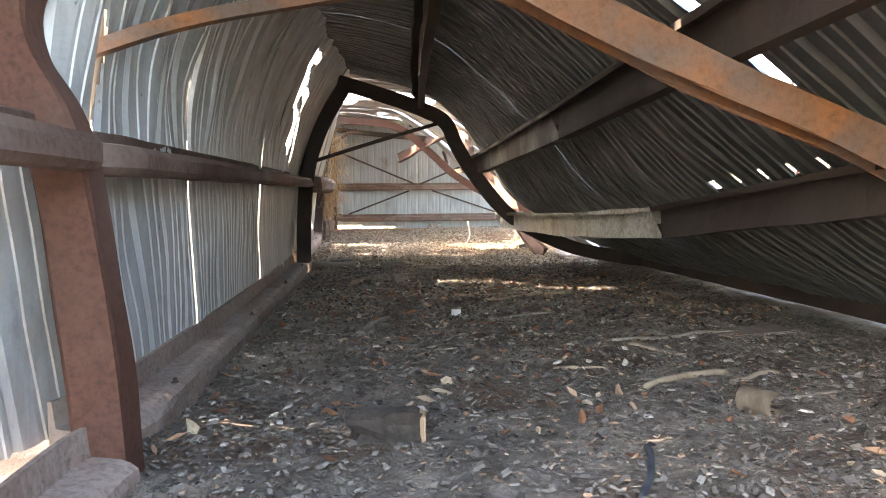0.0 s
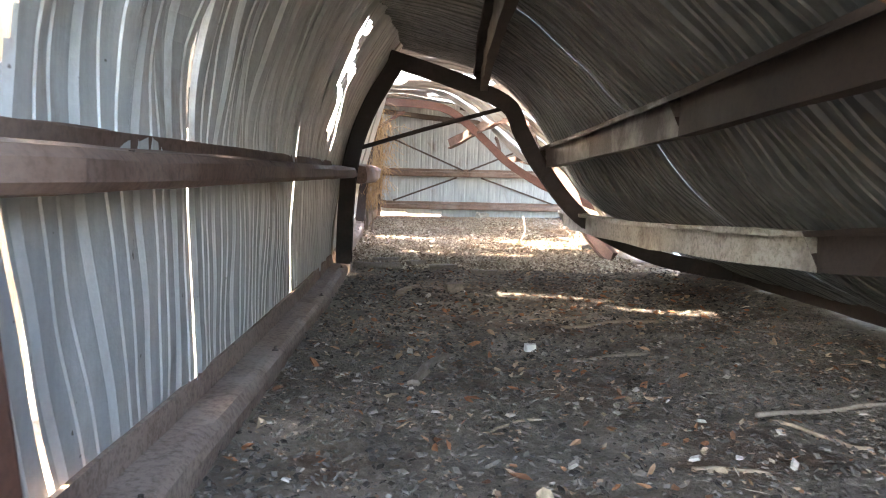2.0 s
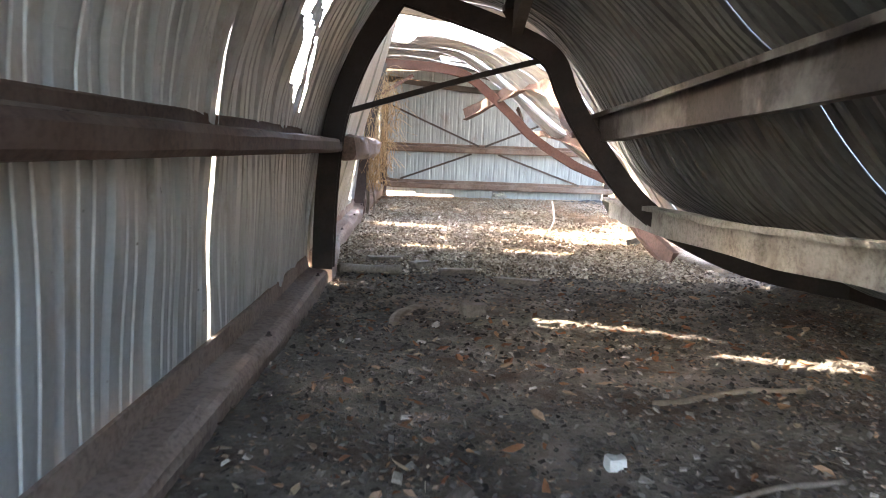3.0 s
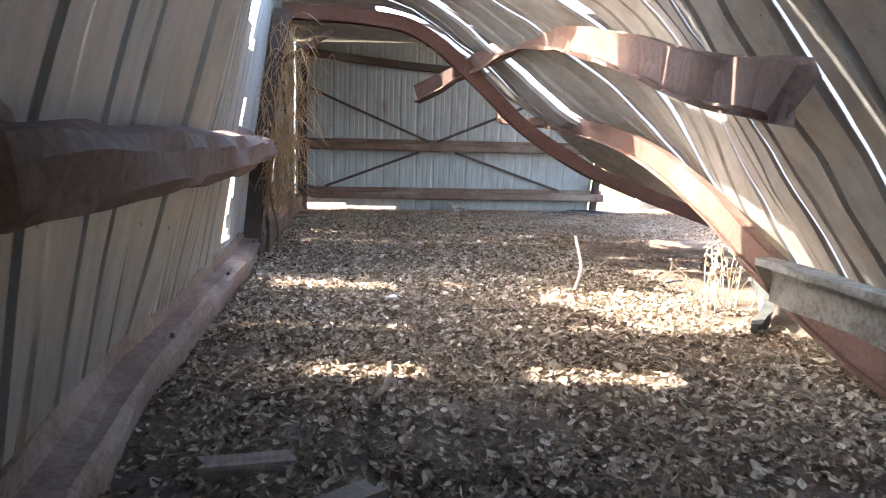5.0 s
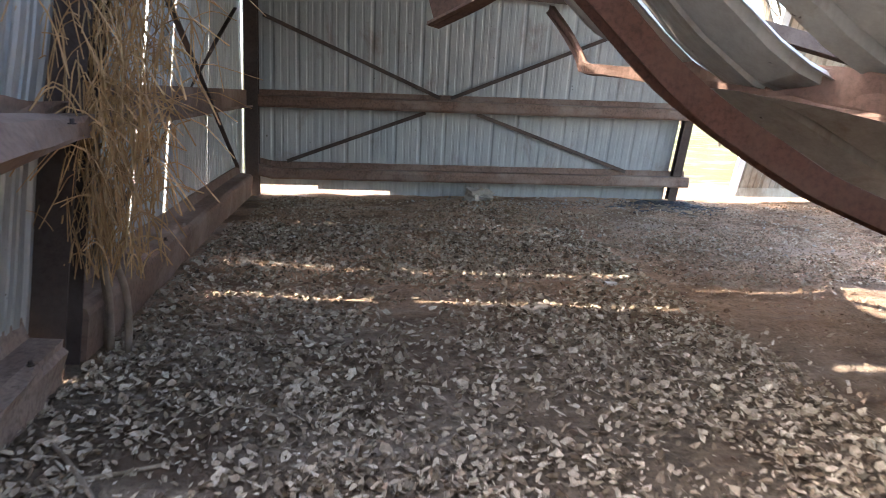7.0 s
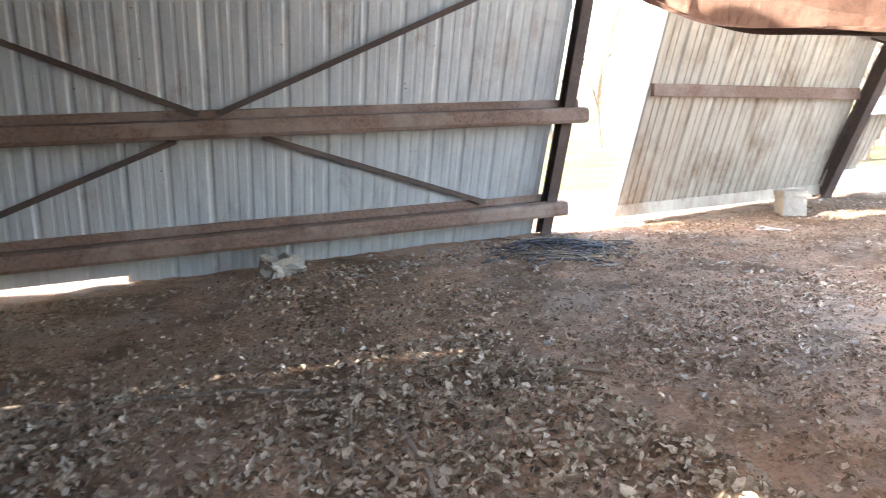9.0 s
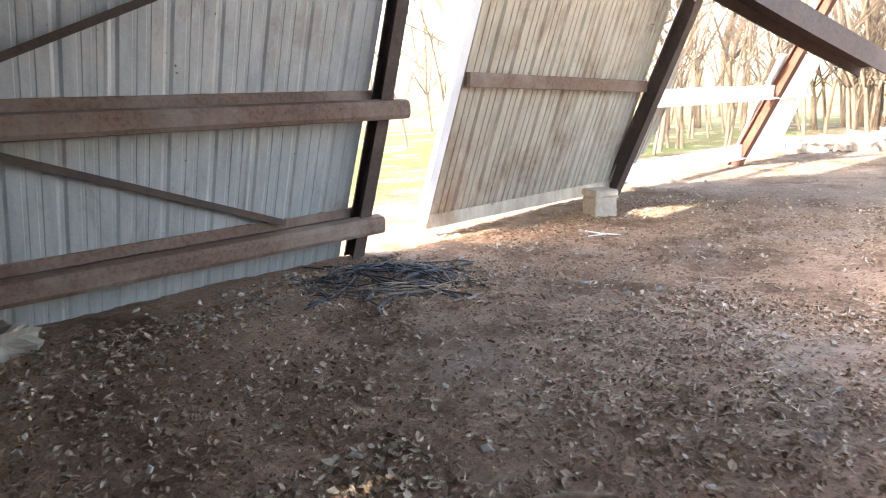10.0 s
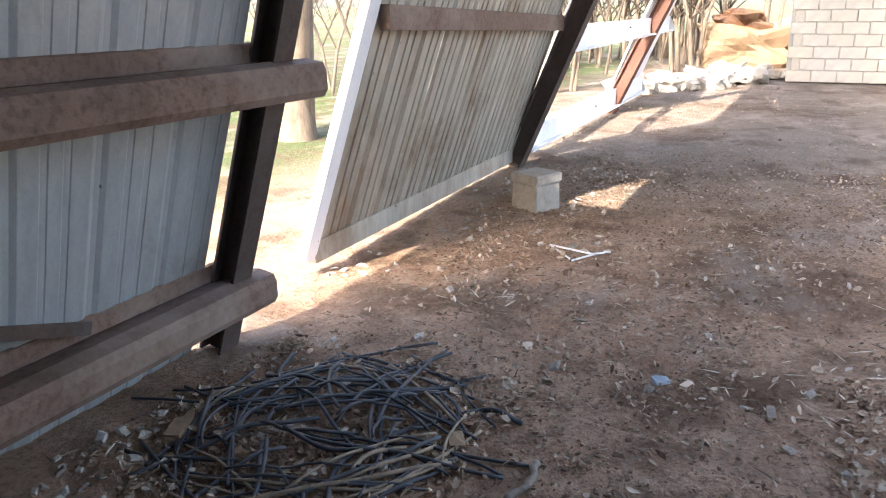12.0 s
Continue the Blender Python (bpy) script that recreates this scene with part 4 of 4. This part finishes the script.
# bent rod standing in the leaves
bm = sweep(bmesh.new(), smooth_line([(1.60, 4.80, -0.02), (1.66, 4.92, 0.05), (1.715, 5.0, 0.15), (1.712, 5.08, 0.27), (1.70, 5.16, 0.39)], 16), round_profile(0.013, 8))
solo("bent_rod", bm, STEEL_ROD, "bent pale rod sticking up out of the leaves", "rod", smooth=True)


def hanger():
    z = 0.012
    p = [on_ground(*q, z) for q in ((6.08, 12.42), (6.19, 12.54), (5.88, 12.31), (6.02, 12.22), (6.10, 12.19), (6.14, 12.20), (6.16, 12.17))]
    loop = [p[3], p[1], p[2], p[3] + Vector((0.005, 0, 0.004)), p[4], p[5], p[6]]
    return solo("coat_hanger", sweep(bmesh.new(), loop, round_profile(0.006, 6)), WHITE_TRIM, "white wire coat hanger lying on red dirt", "hanger")


hanger()


def pier_block():
    """A squat block with a proud cap and a dark disc for the shade in a side hole."""
    blk = empty("concrete_block", "dusty squat concrete block with a cap, resting on dirt", "concrete block")
    bm = bmesh.new()
    bmesh.ops.create_cube(bm, size=1.0)
    for v in bm.verts:
        k = 1.04 if v.co.z < 0 else 1.0
        v.co = Vector((v.co.x * 0.24 * k, v.co.y * 0.23 * k, v.co.z * 0.2))
    bmesh.ops.bevel(bm, geom=bm.edges[:], offset=0.008, segments=2, affect="EDGES")
    part("body", bm, CONCRETE, blk).location = (0, 0, 0.09)
    bm = bmesh.new()
    bmesh.ops.create_cube(bm, size=1.0)
    for v in bm.verts:
        v.co = Vector((v.co.x * 0.265, v.co.y * 0.255, v.co.z * 0.065))
    bmesh.ops.bevel(bm, geom=bm.edges[:], offset=0.010, segments=2, affect="EDGES")
    part("cap", bm, CONCRETE, blk, "thicker chipped cap").location = (0, 0, 0.222)
    # no recess: a flat black disc gives the hole's shade
    bm = bmesh.new()
    rim, inner = [], []
    for k in range(16):
        q = 6.2832 * k / 16
        rim.append(bm.verts.new((0.1245, 0.055 * math.cos(q), 0.11 + 0.055 * math.sin(q))))
        inner.append(bm.verts.new((0.1265, 0.045 * math.cos(q), 0.11 + 0.045 * math.sin(q))))
    for k in range(16):
        bm.faces.new((rim[k], rim[(k + 1) % 16], inner[(k + 1) % 16], inner[k]))
    bm.faces.new(inner)
    part("socket", bm, CHAR_SHADE, blk, "dark disc painted for the shade in a round side hole", True)
    return blk


drop(pier_block(), 7.02, 12.93, 0.0, -24)
chunk = solo("rubble_chunk", rough_block((0.28, 0.19, 0.15), 9, 5, 0.75), CONCRETE, "broken pale concrete chunk by the gable girt", "rubble")
drop(chunk, 1.62, 12.98, 0.06, 20)


def hose_pile():
    pile = empty("hose_pile", "tangled nest of dusty blue-black hose pieces and twigs", "hose pile", at=(3.85, 12.55, 0))
    rng = random.Random(12)
    for k in range(96):
        r = 0.47 * math.sqrt(rng.random())
        a = rng.uniform(0, 6.283)
        cx, cy = r * math.cos(a) * 1.15, r * math.sin(a)
        ang = rng.uniform(0, 6.283) if k % 2 else a + math.pi / 2
        ln = rng.uniform(0.08, 0.36)
        bow = rng.uniform(-0.045, 0.045)
        pts = []
        for i in range(6):
            f = i / 5 - 0.5
            x = cx + math.cos(ang) * ln * f * 2 - math.sin(ang) * bow * (1 - 4 * f * f)
            y = cy + math.sin(ang) * ln * f * 2 + math.cos(ang) * bow * (1 - 4 * f * f)
            lift = 0.055 * max(0.0, 1 - (x * x + y * y) / 0.25) * rng.uniform(0.3, 1)
            pts.append((x, y, ground_height(3.85 + x, 12.55 + y) + 0.012 + lift))
        part("hose" if k % 6 else "twig", sweep(bmesh.new(), smooth_line(pts, 12), round_profile(rng.uniform(0.004, 0.0078), 6)), HOSE if k % 6 else TWIG, pile, smooth=True)
    for a, b, c in (((-0.5, -0.35), (-0.2, -0.2), (0.15, -0.3)), ((0.1, -0.3), (0.35, -0.45), (0.3, -0.6)), ((-0.75, -0.15), (-0.5, -0.1), (-0.2, 0.1)), ((0.0, -0.5), (-0.15, -0.35), (0.2, -0.1)), ((-0.6, -0.6), (-0.45, -0.45), (-0.1, -0.35))):
        pts = [(q[0], q[1], ground_height(3.85 + q[0], 12.55 + q[1]) + 0.012) for q in (a, b, c)]
        part("hose", sweep(bmesh.new(), smooth_line(pts, 14), round_profile(0.009, 6)), HOSE, pile, smooth=True)
    return pile


hose_pile()

# ---- dry growth ----
STRAW = simple("dry_straw_stem", (0.25, 0.145, 0.07), (0.52, 0.335, 0.17), 5, 0.8, 0.1)
VINE_BARK = simple("grey_vine_bark", (0.16, 0.125, 0.10), (0.32, 0.26, 0.21), 10)
WEED = simple("bleached_weed", (0.30, 0.25, 0.18), (0.48, 0.41, 0.32), 6, 0.85, 0.1)


def vine():
    plant = empty("dry_vine", "dry straw-brown vine climbing the leaning column", "vine", at=(-0.97, 7.2, 0))
    rng = random.Random(4)
    for dx, dy in ((0, 0), (0.09, -0.03), (-0.03, 0.05)):
        pts = [(dx, dy, -0.03), (dx + 0.01, dy - 0.02, 0.25), (dx * 0.5 - 0.02, dy - 0.06, 0.6), (0.02, -0.12, 1.1), (0.05, -0.15, 1.7)]
        part("stem", sweep(bmesh.new(), smooth_line(pts, 18), round_profile(0.018, 7)), VINE_BARK, plant, "grey woody vine stem", True)
    bm = bmesh.new()
    for k in range(820):
        z = rng.uniform(0.35, 1.95)
        wide = 0.07 + 0.05 * z
        x, y = rng.gauss(0.10, wide), rng.gauss(-0.22, wide)
        ln = rng.uniform(0.18, 0.62)
        lean = (rng.gauss(0.04, 0.30), rng.gauss(-0.04, 0.30))
        droop = rng.uniform(0.05, 0.9) * ln
        pts = [(x, y, z), (x + lean[0] * ln * 0.35, y + lean[1] * ln * 0.35, z + ln * 0.45), (x + lean[0] * ln * 0.9, y + lean[1] * ln * 0.9, z + ln * 0.62),
               (x + lean[0] * ln * 1.5, y + lean[1] * ln * 1.5, z + ln * 0.62 - droop * 0.6)]
        sweep(bm, smooth_line(pts, 9), round_profile(rng.uniform(0.0018, 0.0042), 3))
    part("shoot_mass", bm, STRAW, plant, "mass of thin straw-coloured shoots")["kind"] = "stuff"
    return plant


vine()


def weeds(x, y, n, h, seed, label, mat=WEED):
    rng = random.Random(seed)
    bm = bmesh.new()
    for k in range(n):
        a, b = rng.gauss(0, 0.06), rng.gauss(0, 0.1)
        hh = h * rng.uniform(0.5, 1)
        tip = (a + rng.gauss(0, 0.16), b + rng.gauss(0, 0.2), hh)
        mid = (a * 0.8 + tip[0] * 0.3, b * 0.8 + tip[1] * 0.3, hh * 0.55)
        line = smooth_line([(a, b, -0.02), mid, tip], 8)
        sweep(bm, line, round_profile(0.004, 4))
        for j in range(10):
            p = line[rng.randrange(4, 8)]
            q = p + Vector((rng.gauss(0, 0.02), rng.gauss(0, 0.02), rng.gauss(-0.01, 0.02)))
            sweep(bm, [p, (p + q) / 2 + Vector((0, 0, 0.008)), q], round_profile(rng.uniform(0.004, 0.009), 4))
    ob = solo("dead_weed", bm, mat, label, "weed")
    ob.location = on_ground(x, y)
    return ob


weeds(2.62, 4.45, 14, 0.62, 1, "bleached dead weed with fluffy seed heads")
weeds(2.45, 4.1, 6, 0.4, 2, "bleached dead weed leaning from the leaves")

# crushed beam end by the weeds
steel("beam_stub", [(2.31, 3.42, 0.03), (2.55, 3.75, 0.10), (2.75, 4.3, 0.20)], c_profile(0.09, 0.06, 0.008), GALV_DARK, "crushed pale galvanised beam end on the leaves", (0, 0, 1), 0.03, 9, 14, "beam", "structure")


# ---- outdoors ----
BARK = simple("grey_bark", (0.085, 0.067, 0.05), (0.19, 0.155, 0.12), 7, 0.95, 0.8, stretch=(3, 3, 0.5))
TWIGS_FAR = simple("bare_twigs", (0.05, 0.037, 0.028), (0.10, 0.08, 0.062), 3, 0.95, 0.1)


def bare_tree(name, label, h, r, seed, fork=False, clear=1):
    rng = random.Random(seed)
    tree = empty(name, label, "tree", group="bare trees")
    trunk, crown = bmesh.new(), bmesh.new()

    def limb(bm, p, d, ln, rad, depth):
        pts, q, dd = [], Vector(p), Vector(d)
        for i in range(5):
            pts.append(q.copy())
            dd = (dd + Vector((rng.gauss(0, 0.12), rng.gauss(0, 0.12), rng.gauss(0.03, 0.08)))).normalized()
            q = q + dd * ln / 4
        n = 7 if depth == 0 else 4 if depth < 3 else 3
        rings = []
        for i, a in enumerate(pts):
            rr = rad * (1 - 0.65 * i / 4)
            side = dd.orthogonal().normalized()
            up2 = dd.cross(side)
            rings.append([bm.verts.new(a + (side * math.cos(6.283 * k / n) + up2 * math.sin(6.283 * k / n)) * rr) for k in range(n)])
        for r0, r1 in zip(rings, rings[1:]):
            for k in range(n):
                bm.faces.new((r0[k], r0[(k + 1) % n], r1[(k + 1) % n], r1[k]))
        if depth < 4:
            for _ in range((5, 5, 4, 4)[depth]):
                i = rng.randrange(clear if depth == 0 else 1, 5)
                a = rng.uniform(0, 6.283)
                nd = (dd * 0.55 + Vector((math.cos(a), math.sin(a), rng.uniform(-0.1, 0.7))) * 0.8).normalized()
                limb(crown, pts[i], nd, ln * rng.uniform(0.42, 0.62), rad * 0.42 * (1 - 0.1 * i), depth + 1)

    limb(trunk, (0, 0, -0.1), (0.03, 0, 1), h, r, 0)
    if fork:
        limb(trunk, (0.15, 0.1, -0.1), (-0.18, -0.15, 1), h, r * 0.9, 0)
    part("trunk", trunk, BARK, tree, smooth=True)
    part("crown", crown, TWIGS_FAR, tree, "bare twiggy crown")
    return tree


near_tree = bare_tree("bare_tree", "leafless tree with twin trunks on the grass", 9, 0.25, 21, True)
near_tree.location = (8.9, 16.4, 0)
kinds = [bare_tree("bare_tree", "leafless grey tree at the wood edge", h, r, s) for h, r, s in ((9, 0.13, 31), (7, 0.10, 32), (11, 0.18, 33), (4.5, 0.05, 34), (3.2, 0.035, 35))]
for k, (x, y) in zip(range(5), ((17, 19), (20, 17.5), (23, 15.2), (15, 17), (13.5, 16.2))):
    kinds[k].location = (x, y, 0)
rng = random.Random(77)
for k in range(80):
    az = radians(rng.uniform(12, 91))
    d = rng.uniform(20, 52) if k % 3 else rng.uniform(14, 22)
    x, y = math.sin(az) * d, 10 + math.cos(az) * d
    if y < 14.6 and x < 19:
        continue
    src = kinds[(3 + k % 2) if k % 3 == 0 else k % 5]
    copy_thing(src, pose(x, y, 0, 0, 0, rng.uniform(0, 360)))

rng = random.Random(78)
for k in range(90):
    x, y = (rng.uniform(11.5, 24), rng.uniform(14.9, 21)) if k % 2 else (rng.uniform(18.5, 26), rng.uniform(13.6, 17.5))
    copy_thing(kinds[3 + k % 2], pose(x, y, 0, 0, 0, rng.uniform(0, 360)))

# unseen young trees added outside the side wall to stop sun through its slits
sapling = bare_tree("sapling", "slim leafless tree added unseen outside the wall to block sun", 4.4, 0.085, 41, False, 4)
sapling.location = (-1.75, -4.48, 0)
for y, turn in ((-3.27, 50), (-2.22, 120)):
    copy_thing(sapling, pose(-1.75, y, 0, 0, 0, turn)).scale = (1.2, 1.2, 1.3)
for y, turn in ((-5.80, 200), (-6.02, 20)):
    copy_thing(sapling, pose(-1.72, y, 0, 0, 0, turn)).scale = (1.5, 1.5, 1.4)
for k, y in enumerate((-5.80, -4.48, -3.27, -2.22)):
    for x, dy, turn in ((-1.95, 0.03, 137), (-1.6, -0.02, 250)):
        copy_thing(sapling, pose(x, y + dy, 0, 0, 0, turn + 40 * k)).scale = (1.4, 1.4, 1.4)
stout = bare_tree("sapling", "stouter leafless tree added unseen in a clump outside the wall to block sun", 6.0, 0.17, 42, False, 3)
stout.location = (-1.85, -0.72, 0)
for x, y, turn in ((-1.85, -0.95, 50), (-1.85, -1.18, 120), (-1.85, -1.4, 200), (-2.25, -0.62, 300), (-2.25, -0.9, 20), (-2.25, -1.15, 160), (-2.25, -1.38, 250)):
    copy_thing(stout, pose(x, y, 0, 0, 0, turn))

# concrete block wall of the next building
MORTAR = simple("mortar", (0.29, 0.27, 0.23), (0.37, 0.345, 0.30), 20)
BLOCK_FACE = Mat("painted_block", rough=0.9, spec=0.2)
BLOCK_FACE.color(BLOCK_FACE.mix(BLOCK_FACE.ramp(BLOCK_FACE.random(), (0.0, (0.0,)), (1.0, (0.35,))), BLOCK_FACE.ramp(BLOCK_FACE.noise(6, 6, 0.7), (0.3, (0.33, 0.31, 0.265)), (0.7, (0.42, 0.395, 0.345))), (0.36, 0.31, 0.24)))
BLOCK_FACE.bump(BLOCK_FACE.noise(60, 4, 0.7), 0.4, 0.005)
house = empty("block_building", "pale painted concrete block building across the yard", "building", at=(17.0, 8.0, 0))
core = rough_block((0.30, 7.9, 4.0), 0, 1, 0.0)
part("wall", core, MORTAR, house).location = (0.2, 0.0, 1.98)
side = rough_block((6.0, 0.30, 4.0), 0, 1, 0.0)
part("wall", side, MORTAR, house).location = (3.3, 3.8, 1.98)
bb = bmesh.new()
bmesh.ops.create_cube(bb, size=1.0)
for v in bb.verts:
    v.co = Vector((v.co.x * 0.06, v.co.y * 0.392, v.co.z * 0.192))
bmesh.ops.bevel(bb, geom=bb.edges[:], offset=0.006, segments=1, affect="EDGES")
face_mesh = bm_mesh("block", bb, BLOCK_FACE.m)
for row in range(15):
    for col in range(10):
        ob = new("block", face_mesh)
        ob.parent = house
        ob.location = (0.045, 3.72 - col * 0.4 - (0.2 if row % 2 else 0.0), 0.1 + row * 0.2)
# tarp heap and stones
TARP = simple("faded_brown_tarp", (0.15, 0.10, 0.062), (0.24, 0.17, 0.11), 3, 0.8, 0.6)
heap = solo("tarp", rough_block((1.1, 1.9, 1.0), 4, 8, 0.5), TARP, "heap of junk under a faded brown tarp", "tarp")
drop(heap, 20.8, 12.9, 0.3, 10)
rust_heap = solo("rusty_sheet", rough_block((0.7, 1.0, 0.45), 14, 6, 0.6), RUST, "crumpled rusty sheet lying over the tarp", "scrap sheet")
drop(rust_heap, 21.4, 13.2, 0.85, 30)
STONE = simple("pale_rubble_stone", (0.22, 0.20, 0.17), (0.36, 0.33, 0.29), 10, 0.9, 0.5)
stone_meshes = [bm_mesh("stone", rough_block((0.30, 0.24, 0.18), 20 + k, 2, 0.35), STONE) for k in range(4)]
rng = random.Random(5)
for k in range(46):
    f = rng.random()
    ob = tagged(new("stone", stone_meshes[k % 4]), "pale broken rubble stone in a low heap", "stone", "rubble heap stones")
    x, y = 14.6 + 3.4 * f + rng.gauss(0, 0.25), 14.0 - 1.6 * f + rng.gauss(0, 0.35)
    s = rng.uniform(0.6, 1.5)
    ob.matrix_world = pose(x, y, 0.05 + 0.05 * rng.random(), rng.uniform(-20, 20), rng.uniform(-20, 20), rng.uniform(0, 360)) @ Matrix.Scale(s, 4)
